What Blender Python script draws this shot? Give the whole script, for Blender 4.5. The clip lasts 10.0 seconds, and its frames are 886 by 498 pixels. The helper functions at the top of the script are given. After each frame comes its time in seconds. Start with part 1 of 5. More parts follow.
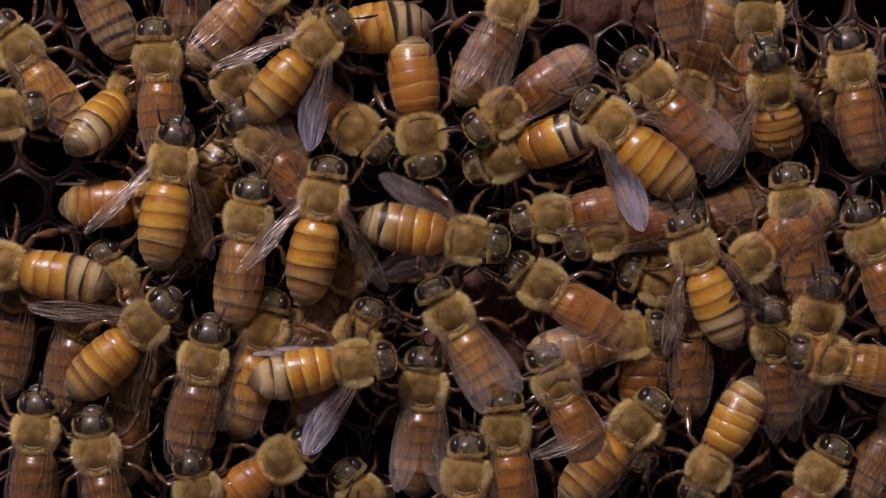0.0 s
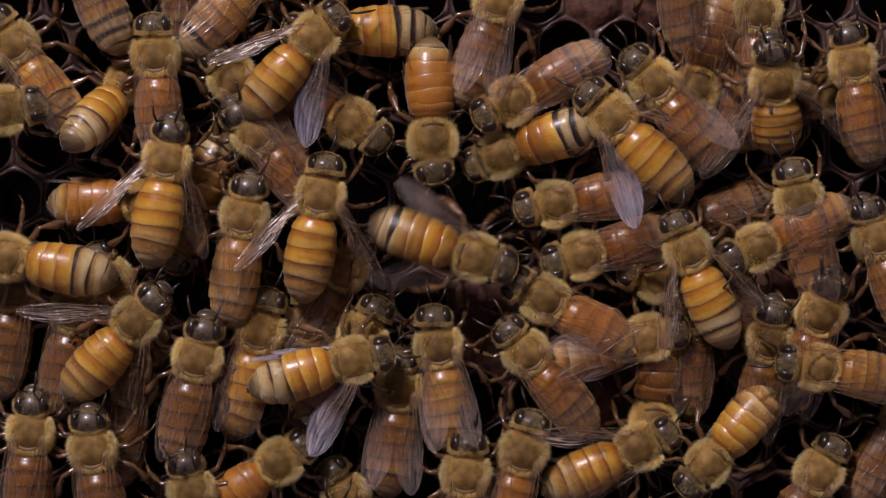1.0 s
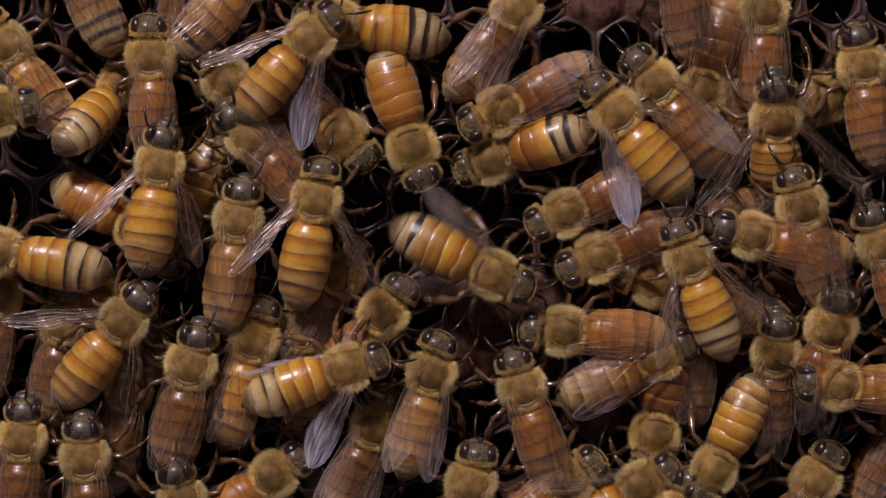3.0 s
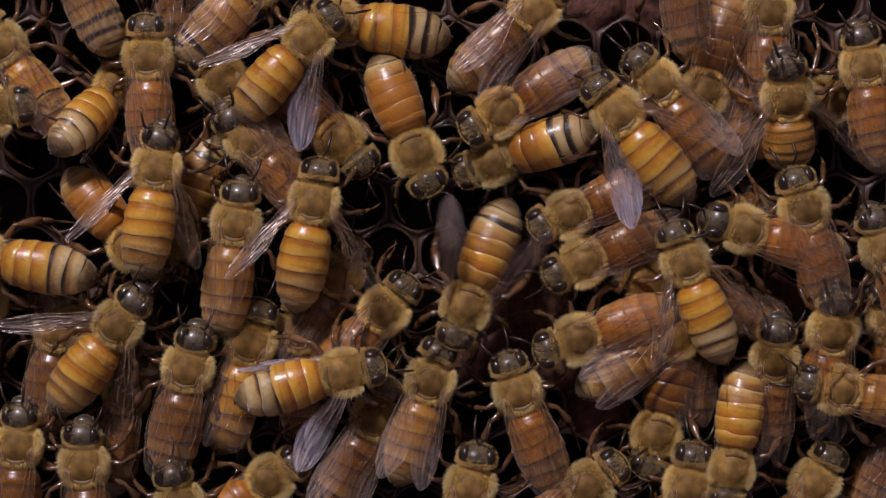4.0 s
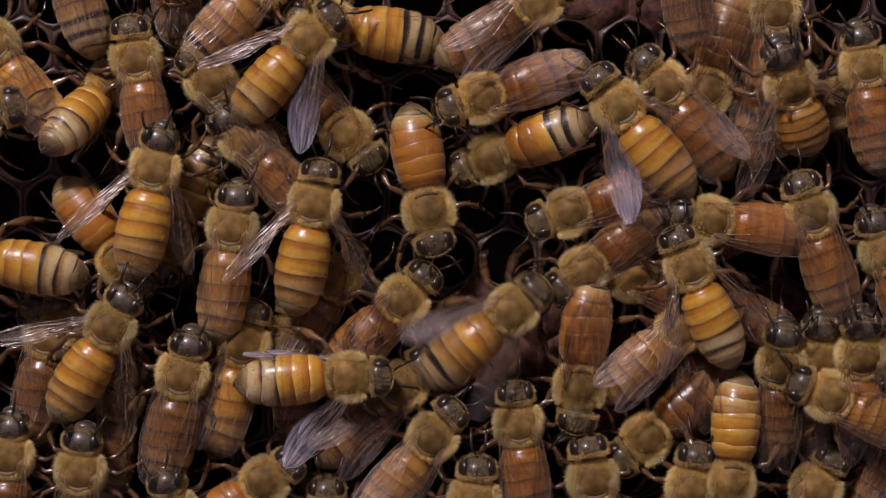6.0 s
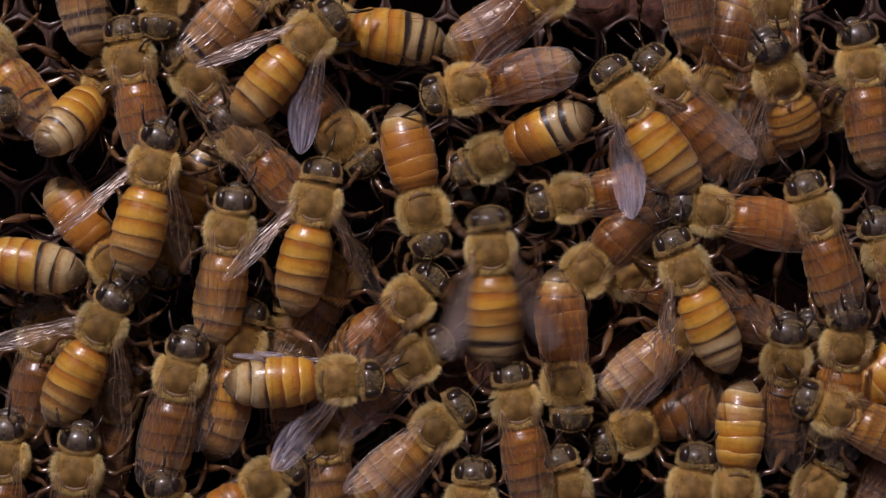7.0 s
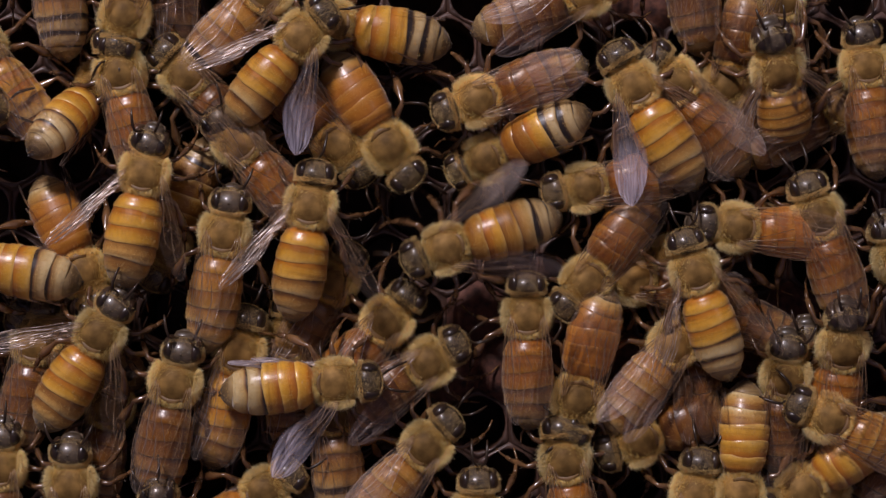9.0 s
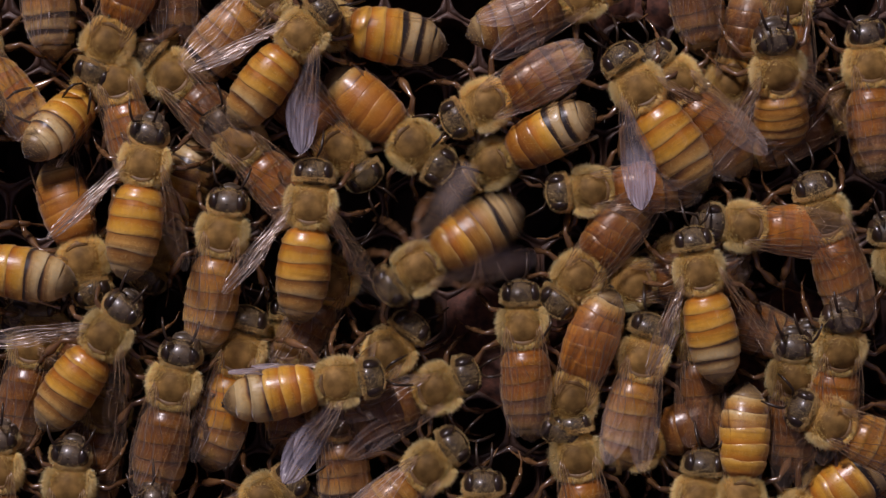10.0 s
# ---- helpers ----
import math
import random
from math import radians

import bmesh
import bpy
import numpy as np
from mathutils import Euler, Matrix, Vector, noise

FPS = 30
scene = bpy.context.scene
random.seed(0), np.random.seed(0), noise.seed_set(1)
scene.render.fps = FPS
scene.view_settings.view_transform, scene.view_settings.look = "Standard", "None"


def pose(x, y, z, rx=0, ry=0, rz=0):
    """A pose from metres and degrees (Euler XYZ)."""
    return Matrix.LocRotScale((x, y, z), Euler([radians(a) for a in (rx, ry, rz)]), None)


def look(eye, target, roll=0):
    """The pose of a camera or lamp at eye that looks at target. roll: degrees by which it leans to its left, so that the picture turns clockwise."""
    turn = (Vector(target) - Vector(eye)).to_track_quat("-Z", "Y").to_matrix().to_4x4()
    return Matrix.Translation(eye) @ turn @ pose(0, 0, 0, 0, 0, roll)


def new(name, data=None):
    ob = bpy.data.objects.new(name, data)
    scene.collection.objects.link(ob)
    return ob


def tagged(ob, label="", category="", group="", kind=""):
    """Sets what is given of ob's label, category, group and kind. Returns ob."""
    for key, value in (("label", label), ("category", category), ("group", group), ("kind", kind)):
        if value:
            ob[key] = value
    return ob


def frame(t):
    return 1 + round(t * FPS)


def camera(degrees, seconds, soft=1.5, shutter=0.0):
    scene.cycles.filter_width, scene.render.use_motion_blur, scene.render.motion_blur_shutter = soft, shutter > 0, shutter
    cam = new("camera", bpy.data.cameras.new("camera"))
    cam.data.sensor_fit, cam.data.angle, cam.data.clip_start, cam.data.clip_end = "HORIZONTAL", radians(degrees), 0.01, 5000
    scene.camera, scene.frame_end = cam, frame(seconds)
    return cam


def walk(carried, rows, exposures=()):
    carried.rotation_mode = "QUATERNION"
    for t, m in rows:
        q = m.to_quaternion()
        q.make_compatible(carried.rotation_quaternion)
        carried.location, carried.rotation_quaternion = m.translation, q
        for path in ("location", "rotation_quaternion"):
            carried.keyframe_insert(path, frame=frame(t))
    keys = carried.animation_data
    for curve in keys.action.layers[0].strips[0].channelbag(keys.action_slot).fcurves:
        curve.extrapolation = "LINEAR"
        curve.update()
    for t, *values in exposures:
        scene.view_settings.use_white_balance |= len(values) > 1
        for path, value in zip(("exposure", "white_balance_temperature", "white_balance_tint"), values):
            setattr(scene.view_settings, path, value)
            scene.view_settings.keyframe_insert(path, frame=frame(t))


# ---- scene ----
MM = 0.001
cam = camera(24.0, 10.0, soft=1.4, shutter=0.9)
CAMERA_ROWS = ((0, -0.00027, -0.19233, -0.00051), (0.5, -0.00024, -0.1914, -0.00065), (1, -0.00022, -0.19049, -0.00075), (1.5, -0.00019, -0.1896, -0.00075), (2, -0.00017, -0.18872, -0.00064), (2.5, -0.00014, -0.18785, -0.0004), (4, -0.00006, -0.18535, -0.00014), (4.5, -0.00004, -0.18454, 0.00001), (5, -0.00002, -0.18375, 0.00008), (5.5, 0, -0.18298, 0.00015), (7, 0.00004, -0.18072, 0.00025), (7.5, 0.00005, -0.18, 0.00032), (8, 0.00005, -0.17929, 0.00036), (8.5, 0.00005, -0.17859, 0.00042), (9, 0.00005, -0.1779, 0.00049), (9.5, 0.00004, -0.17722, 0.00053), (10, 0.00002, -0.17656, 0.00061))
walk(cam, [(t, look((x, y, z), (x, 0, z))) for t, x, y, z in CAMERA_ROWS])

# ---- world and lights: a dark hive, lit by a soft film lamp above the lens, plus an added fill ----
world = bpy.data.worlds.new("world")
scene.world = world
world.use_nodes = True
world.node_tree.nodes["Background"].inputs[0].default_value = (0.88, 0.70, 1.12, 1)
world.node_tree.nodes["Background"].inputs[1].default_value = 0.085
scene.view_settings.exposure = 0.0


def area_lamp(name, eye, target, watts, size, colour):
    data = bpy.data.lights.new(name, "AREA")
    data.energy, data.size, data.color = watts, size, colour
    ob = new(name, data)
    ob.matrix_world = look(eye, target)
    return ob


area_lamp("key_lamp", (-0.17, -0.34, 0.38), (0, 0, -0.01), 2.46, 0.08, (1.0, 0.905, 1.02))
# weak fill from the right, added to lift the key's shade; no source known
area_lamp("fill_lamp", (0.30, -0.42, 0.10), (0, 0, -0.01), 0.06, 0.10, (1.0, 0.90, 0.90))


# ---- materials ----
def start_material(name):
    m = bpy.data.materials.new(name)
    m.use_nodes = True
    nt = m.node_tree
    return m, nt, nt.nodes["Principled BSDF"]


def noise_node(nt, scale, detail=3.0, coord="Object"):
    tc = nt.nodes.new("ShaderNodeTexCoord")
    n = nt.nodes.new("ShaderNodeTexNoise")
    n.inputs["Scale"].default_value, n.inputs["Detail"].default_value = scale, detail
    nt.links.new(tc.outputs[coord], n.inputs["Vector"])
    return n


def shift_noise(nt, n, factor):
    """Give each object its own stretch of a noise."""
    info = nt.nodes.new("ShaderNodeObjectInfo")
    mul = nt.nodes.new("ShaderNodeMath")
    mul.operation = "MULTIPLY"
    mul.inputs[1].default_value = factor
    nt.links.new(info.outputs["Random"], mul.inputs[0])
    n.noise_dimensions = "4D"
    nt.links.new(mul.outputs[0], n.inputs["W"])
    return n


def ramp_node(nt, stops, source):
    r = nt.nodes.new("ShaderNodeValToRGB")
    e = r.color_ramp.elements
    while len(e) < len(stops):
        e.new(0.5)
    for el, (p, c) in zip(e, stops):
        el.position, el.color = p, (*c, 1)
    nt.links.new(source, r.inputs[0])
    return r


def mix_node(nt, mode, fac, a, b):
    m = nt.nodes.new("ShaderNodeMix")
    m.data_type, m.blend_type = "RGBA", mode
    for sock, v in ((m.inputs[0], fac), (m.inputs[6], a), (m.inputs[7], b)):
        if isinstance(v, (float, int)):
            sock.default_value = v
        elif isinstance(v, tuple):
            sock.default_value = (*v, 1)
        else:
            nt.links.new(v, sock)
    return m.outputs[2]


def bump_node(nt, bsdf, height, strength, distance):
    b = nt.nodes.new("ShaderNodeBump")
    b.inputs["Strength"].default_value, b.inputs["Distance"].default_value = strength, distance
    nt.links.new(height, b.inputs["Height"])
    nt.links.new(b.outputs[0], bsdf.inputs["Normal"])


def vary(nt, colour, amount):
    """Shift the value from object to object."""
    info = nt.nodes.new("ShaderNodeObjectInfo")
    mr = nt.nodes.new("ShaderNodeMapRange")
    mr.inputs["To Min"].default_value, mr.inputs["To Max"].default_value = 1 - amount, 1 + amount
    nt.links.new(info.outputs["Random"], mr.inputs["Value"])
    hsv = nt.nodes.new("ShaderNodeHueSaturation")
    nt.links.new(mr.outputs[0], hsv.inputs["Value"])
    nt.links.new(colour, hsv.inputs["Color"])
    return hsv.outputs[0]


def surface(name, dark, light, scale, rough, bump=0.3, fine=6000, coat=0.0, spec=0.5, amount=0.08):
    m, nt, b = start_material(name)
    n = noise_node(nt, scale)
    colour = ramp_node(nt, [(0.3, dark), (0.7, light)], n.outputs[0]).outputs[0]
    nt.links.new(vary(nt, colour, amount), b.inputs["Base Color"])
    b.inputs["Roughness"].default_value = rough
    b.inputs["Coat Weight"].default_value = coat
    b.inputs["Coat Roughness"].default_value = 0.12
    b.inputs["Specular IOR Level"].default_value = spec
    bump_node(nt, b, noise_node(nt, fine, 4).outputs[0], bump, 0.00005)
    return m


def shell(name, stops, rough=0.36, mottled=0.35):
    """The banded cuticle of an abdominal plate: stops run from its front edge to its rear edge."""
    m, nt, b = start_material(name)
    uv = nt.nodes.new("ShaderNodeUVMap")
    sep = nt.nodes.new("ShaderNodeSeparateXYZ")
    nt.links.new(uv.outputs[0], sep.inputs[0])
    wob = shift_noise(nt, noise_node(nt, 900, 2), 37.0)
    add = nt.nodes.new("ShaderNodeMath")
    add.operation = "MULTIPLY_ADD"
    add.inputs[1].default_value = 0.12
    nt.links.new(wob.outputs[0], add.inputs[0])
    nt.links.new(sep.outputs[1], add.inputs[2])
    sub = nt.nodes.new("ShaderNodeMath")
    sub.operation = "SUBTRACT"
    sub.inputs[1].default_value = 0.08
    nt.links.new(add.outputs[0], sub.inputs[0])
    seam = shift_noise(nt, noise_node(nt, 330, 1), 53.0)
    lift = nt.nodes.new("ShaderNodeMath")
    lift.operation = "MULTIPLY_ADD"
    lift.inputs[1].default_value = 0.46
    lift.inputs[2].default_value = -0.24
    nt.links.new(seam.outputs[0], lift.inputs[0])
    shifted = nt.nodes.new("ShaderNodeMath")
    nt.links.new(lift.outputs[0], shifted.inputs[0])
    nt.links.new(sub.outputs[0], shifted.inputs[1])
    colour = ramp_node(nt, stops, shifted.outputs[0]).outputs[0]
    n2 = shift_noise(nt, noise_node(nt, 1300, 5), 71.0)
    stain = ramp_node(nt, [(0.3, (0.45, 0.36, 0.28)), (0.62, (1, 1, 1))], n2.outputs[0]).outputs[0]
    colour = mix_node(nt, "MULTIPLY", mottled, colour, stain)
    lines = shift_noise(nt, noise_node(nt, 1.0, 3), 29.0)
    tc = lines.inputs["Vector"].links[0].from_node
    mp = nt.nodes.new("ShaderNodeMapping")
    mp.inputs["Scale"].default_value = (210, 2300, 210)
    nt.links.new(tc.outputs["Object"], mp.inputs["Vector"])
    nt.links.new(mp.outputs[0], lines.inputs["Vector"])
    streak = ramp_node(nt, [(0.34, (0.42, 0.28, 0.16)), (0.48, (0.92, 0.88, 0.80)), (0.66, (1.0, 1.0, 1.0))], lines.outputs[0]).outputs[0]
    colour = mix_node(nt, "MULTIPLY", 0.6, colour, streak)
    nt.links.new(vary(nt, colour, 0.10), b.inputs["Base Color"])
    b.inputs["Roughness"].default_value = rough
    b.inputs["Coat Weight"].default_value = 0.42
    b.inputs["Coat Roughness"].default_value = 0.22
    b.inputs["Sheen Weight"].default_value = 0.2
    b.inputs["Sheen Roughness"].default_value = 0.4
    grain = noise_node(nt, 1.0, 5)
    stretch = nt.nodes.new("ShaderNodeMapping")
    stretch.inputs["Scale"].default_value = (3800, 1500, 3800)
    nt.links.new(grain.inputs["Vector"].links[0].from_socket, stretch.inputs["Vector"])
    nt.links.new(stretch.outputs[0], grain.inputs["Vector"])
    bump_node(nt, b, grain.outputs[0], 0.7, 0.000045)
    return m


AMBER = (0.66, 0.320, 0.028)
RUST = (0.325, 0.110, 0.008)
CREAM = (0.52, 0.36, 0.15)
BLACK = (0.018, 0.010, 0.006)
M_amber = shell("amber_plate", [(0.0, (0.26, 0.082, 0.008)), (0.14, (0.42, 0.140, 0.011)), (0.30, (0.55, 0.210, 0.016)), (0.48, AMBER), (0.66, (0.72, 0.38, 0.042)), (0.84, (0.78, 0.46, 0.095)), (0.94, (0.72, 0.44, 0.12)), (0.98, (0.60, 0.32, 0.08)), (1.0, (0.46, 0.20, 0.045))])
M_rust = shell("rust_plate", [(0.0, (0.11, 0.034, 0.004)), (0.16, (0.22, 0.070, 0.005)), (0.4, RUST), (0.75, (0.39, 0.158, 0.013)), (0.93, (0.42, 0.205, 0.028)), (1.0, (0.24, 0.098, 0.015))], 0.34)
M_band = shell("banded_plate", [(0.0, BLACK), (0.26, BLACK), (0.38, (0.10, 0.05, 0.018)), (0.46, CREAM), (0.78, (0.62, 0.48, 0.25)), (0.90, (0.42, 0.27, 0.10)), (0.95, BLACK), (1.0, BLACK)], 0.45, 0.15)
M_cream = shell("cream_plate", [(0.0, BLACK), (0.20, (0.04, 0.02, 0.008)), (0.27, (0.24, 0.11, 0.030)), (0.36, (0.50, 0.32, 0.11)), (0.62, (0.66, 0.50, 0.24)), (0.86, (0.70, 0.56, 0.30)), (0.95, (0.42, 0.27, 0.10)), (1.0, (0.10, 0.05, 0.02))], 0.45, 0.2)
M_pale = shell("pale_plate", [(0.0, (0.05, 0.020, 0.007)), (0.10, (0.14, 0.055, 0.014)), (0.24, (0.36, 0.16, 0.030)), (0.48, (0.54, 0.28, 0.06)), (0.72, (0.62, 0.40, 0.13)), (0.88, (0.72, 0.56, 0.28)), (0.96, (0.46, 0.29, 0.11)), (1.0, (0.18, 0.09, 0.03))], 0.45)
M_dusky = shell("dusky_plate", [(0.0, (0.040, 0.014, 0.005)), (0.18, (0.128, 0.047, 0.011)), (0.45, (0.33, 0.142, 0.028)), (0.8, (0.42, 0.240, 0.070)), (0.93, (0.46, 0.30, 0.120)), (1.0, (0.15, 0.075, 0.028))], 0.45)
M_tip = shell("tip_plate", [(0.0, (0.02, 0.01, 0.006)), (0.2, (0.40, 0.28, 0.12)), (0.5, (0.22, 0.14, 0.06)), (1.0, BLACK)], 0.42)
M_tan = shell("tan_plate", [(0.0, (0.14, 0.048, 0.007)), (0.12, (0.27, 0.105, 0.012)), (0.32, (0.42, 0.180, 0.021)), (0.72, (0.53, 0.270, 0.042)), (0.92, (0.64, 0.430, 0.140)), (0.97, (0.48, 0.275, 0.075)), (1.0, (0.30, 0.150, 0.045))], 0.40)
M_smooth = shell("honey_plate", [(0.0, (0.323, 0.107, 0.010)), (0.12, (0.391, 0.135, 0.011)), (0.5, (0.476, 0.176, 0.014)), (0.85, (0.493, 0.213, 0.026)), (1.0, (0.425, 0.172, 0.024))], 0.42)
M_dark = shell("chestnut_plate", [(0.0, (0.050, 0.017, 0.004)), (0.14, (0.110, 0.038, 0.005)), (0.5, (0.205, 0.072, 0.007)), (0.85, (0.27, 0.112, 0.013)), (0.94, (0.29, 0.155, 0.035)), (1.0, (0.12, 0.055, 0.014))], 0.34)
M_core = surface("underbody", (0.06, 0.025, 0.008), (0.15, 0.065, 0.018), 800, 0.5)
M_skin = surface("thorax_cuticle", (0.14, 0.077, 0.022), (0.37, 0.212, 0.062), 800, 0.60, 0.5, 5000, spec=0.12, amount=0.3)
M_scut = surface("scutellum_cuticle", (0.11, 0.056, 0.016), (0.22, 0.118, 0.034), 900, 0.55)
M_head = surface("head_cuticle", (0.036, 0.025, 0.015), (0.14, 0.098, 0.060), 900, 0.40, 0.2, 5000, coat=0.3)
M_eye = surface("compound_eye", (0.014, 0.008, 0.005), (0.048, 0.026, 0.015), 700, 0.30, 0.15, 16000, coat=0.35)
M_leg = surface("leg_cuticle", (0.055, 0.025, 0.011), (0.21, 0.105, 0.042), 700, 0.22, 0.3, 5000, coat=0.9)
M_ant = surface("antenna_cuticle", (0.012, 0.008, 0.005), (0.04, 0.022, 0.011), 900, 0.35)
M_vein = surface("wing_vein", (0.16, 0.085, 0.036), (0.44, 0.29, 0.16), 900, 0.24, coat=0.5)
M_wax = surface("old_brood_wax", (0.035, 0.017, 0.011), (0.12, 0.056, 0.034), 420, 0.5, 0.8, 2600)
M_rim = surface("waxy_cell_rim", (0.030, 0.016, 0.011), (0.125, 0.066, 0.045), 700, 0.42, 0.9, 2600, coat=0.15)
M_cap = surface("brood_capping", (0.035, 0.012, 0.008), (0.17, 0.062, 0.034), 1300, 0.75, 1.0, 2400)


def hair(name, dark, light):
    m, nt, b = start_material(name)
    geo = nt.nodes.new("ShaderNodeNewGeometry")
    c = ramp_node(nt, [(0.0, dark), (1.0, light)], geo.outputs["Random Per Island"]).outputs[0]
    c = vary(nt, c, 0.16)
    nt.links.new(c, b.inputs["Base Color"])
    b.inputs["Roughness"].default_value = 0.4
    through_light = nt.nodes.new("ShaderNodeBsdfTranslucent")
    nt.links.new(c, through_light.inputs[0])
    blend = nt.nodes.new("ShaderNodeMixShader")
    blend.inputs[0].default_value = 0.5
    nt.links.new(b.outputs[0], blend.inputs[1])
    nt.links.new(through_light.outputs[0], blend.inputs[2])
    nt.links.new(blend.outputs[0], nt.nodes["Material Output"].inputs["Surface"])
    return m


M_fur = hair("golden_hair", (0.90, 0.62, 0.16), (1.0, 0.84, 0.35))
M_bristle = hair("brown_leg_hair", (0.16, 0.08, 0.03), (0.42, 0.26, 0.10))
M_face = hair("pale_face_hair", (0.64, 0.44, 0.16), (0.97, 0.80, 0.42))
M_tuft = hair("cream_tuft_hair", (0.94, 0.74, 0.32), (1.0, 0.93, 0.60))
M_fringe = hair("cream_fringe_hair", (0.55, 0.34, 0.09), (0.84, 0.60, 0.24))


def membrane(name, base_sheen, tip_sheen, tint):
    m, nt, b = start_material(name)
    out = nt.nodes["Material Output"]
    clear = nt.nodes.new("ShaderNodeBsdfTransparent")
    clear.inputs[0].default_value = (0.97, 0.94, 0.90, 1)
    painted_sheen = nt.nodes.new("ShaderNodeBsdfDiffuse")
    painted_sheen.inputs[0].default_value = (*tint, 1)
    gloss = nt.nodes.new("ShaderNodeBsdfGlossy")
    gloss.inputs[0].default_value = (0.64, 0.55, 0.50, 1)
    gloss.inputs[1].default_value = 0.40
    n = noise_node(nt, 1.0, 2)
    tc = n.inputs["Vector"].links[0].from_node
    mp = nt.nodes.new("ShaderNodeMapping")
    mp.inputs["Scale"].default_value = (3600, 260, 900)
    nt.links.new(tc.outputs["Object"], mp.inputs["Vector"])
    nt.links.new(mp.outputs[0], n.inputs["Vector"])
    bp = nt.nodes.new("ShaderNodeBump")
    bp.inputs["Strength"].default_value, bp.inputs["Distance"].default_value = 1.0, 0.00020
    nt.links.new(n.outputs[0], bp.inputs["Height"])
    nt.links.new(bp.outputs[0], gloss.inputs["Normal"])
    streak = ramp_node(nt, [(0.40, (0.15, 0.15, 0.15)), (0.62, (1.0, 1.0, 1.0))], n.outputs[0])
    first = nt.nodes.new("ShaderNodeMixShader")
    uv = nt.nodes.new("ShaderNodeUVMap")
    sep = nt.nodes.new("ShaderNodeSeparateXYZ")
    nt.links.new(uv.outputs[0], sep.inputs[0])
    # reflected sheen painted as streaky pale diffuse colour, stronger toward the wing tip
    sheen_share = nt.nodes.new("ShaderNodeMapRange")
    for key, value in (("From Min", 0.45), ("From Max", 0.80), ("To Min", base_sheen), ("To Max", tip_sheen)):
        sheen_share.inputs[key].default_value = value
    nt.links.new(sep.outputs[0], sheen_share.inputs["Value"])
    soft = nt.nodes.new("ShaderNodeMath")
    soft.operation = "MULTIPLY_ADD"
    soft.inputs[1].default_value, soft.inputs[2].default_value = 0.6, 0.4
    nt.links.new(streak.outputs[0], soft.inputs[0])
    patch = nt.nodes.new("ShaderNodeMath")
    patch.operation = "MULTIPLY"
    nt.links.new(sheen_share.outputs[0], patch.inputs[0])
    nt.links.new(soft.outputs[0], patch.inputs[1])
    nt.links.new(patch.outputs[0], first.inputs[0])
    nt.links.new(clear.outputs[0], first.inputs[1])
    nt.links.new(painted_sheen.outputs[0], first.inputs[2])
    fr = nt.nodes.new("ShaderNodeFresnel")
    fr.inputs[0].default_value = 1.32
    second = nt.nodes.new("ShaderNodeMixShader")
    share = nt.nodes.new("ShaderNodeMath")
    share.operation = "MULTIPLY"
    nt.links.new(fr.outputs[0], share.inputs[0])
    nt.links.new(streak.outputs[0], share.inputs[1])
    nt.links.new(share.outputs[0], second.inputs[0])
    nt.links.new(first.outputs[0], second.inputs[1])
    nt.links.new(gloss.outputs[0], second.inputs[2])
    nt.links.new(second.outputs[0], out.inputs["Surface"])
    nt.nodes.remove(b)
    return m


M_wing = membrane("clear_wing_membrane", 0.010, 0.05, (0.62, 0.47, 0.38))
# clear wings that catch the lamp: their sheen is put into the colour
M_faint_sheen = membrane("faint_sheen_wing_membrane", 0.03, 0.22, (0.66, 0.52, 0.46))
M_strong_sheen = membrane("strong_sheen_wing_membrane", 0.05, 0.55, (0.57, 0.51, 0.58))



# ---- mesh helpers: coordinates in millimetres ----
def make_mesh(name, verts, faces, materials, slots=None, uvs=None, smooth=True):
    me = bpy.data.meshes.new(name)
    me.from_pydata([tuple(c * MM for c in v) for v in verts], [], faces)
    for m in materials:
        me.materials.append(m)
    if slots:
        me.polygons.foreach_set("material_index", slots)
    if uvs:
        layer = me.uv_layers.new(name="along")
        for loop in me.loops:
            layer.data[loop.index].uv = uvs[loop.vertex_index]
    me.polygons.foreach_set("use_smooth", [smooth] * len(me.polygons))
    me.update()
    return me


def loft(rows, seg, closed_ends=True):
    """Rings of (centre, x_axis, z_axis) joined to a skin. Returns verts, faces, uvs."""
    verts, faces, uvs = [], [], []
    for k, (c, ax, az) in enumerate(rows):
        for i in range(seg):
            a = 2 * math.pi * i / seg
            verts.append(Vector(c) + Vector(ax) * math.cos(a) + Vector(az) * math.sin(a))
            uvs.append((i / seg, k / (len(rows) - 1)))
    for k in range(len(rows) - 1):
        for i in range(seg):
            j = (i + 1) % seg
            faces.append((k * seg + i, k * seg + j, (k + 1) * seg + j, (k + 1) * seg + i))
    if closed_ends:
        faces.append(tuple(range(seg - 1, -1, -1)))
        faces.append(tuple((len(rows) - 1) * seg + i for i in range(seg)))
    return verts, faces, uvs


def tube(points, radii, seg=7, flat=1.0):
    """A tapering tube along points, as loft() returns it."""
    pts = [Vector(p) for p in points]
    rows = []
    for k, p in enumerate(pts):
        d = (pts[min(k + 1, len(pts) - 1)] - pts[max(k - 1, 0)]).normalized()
        side = d.cross(Vector((0, 0, 1)))
        side = side.normalized() if side.length > 1e-4 else Vector((1, 0, 0))
        up = side.cross(d).normalized()
        rows.append((p, side * radii[k] * flat, up * radii[k]))
    return loft(rows, seg)


def join_bits(bits):
    verts, faces, slots, uvs = [], [], [], []
    for slot, (v, f, u) in bits:
        n = len(verts)
        verts += v
        uvs += u
        faces += [tuple(i + n for i in g) for g in f]
        slots += [slot] * len(f)
    return verts, faces, slots, uvs


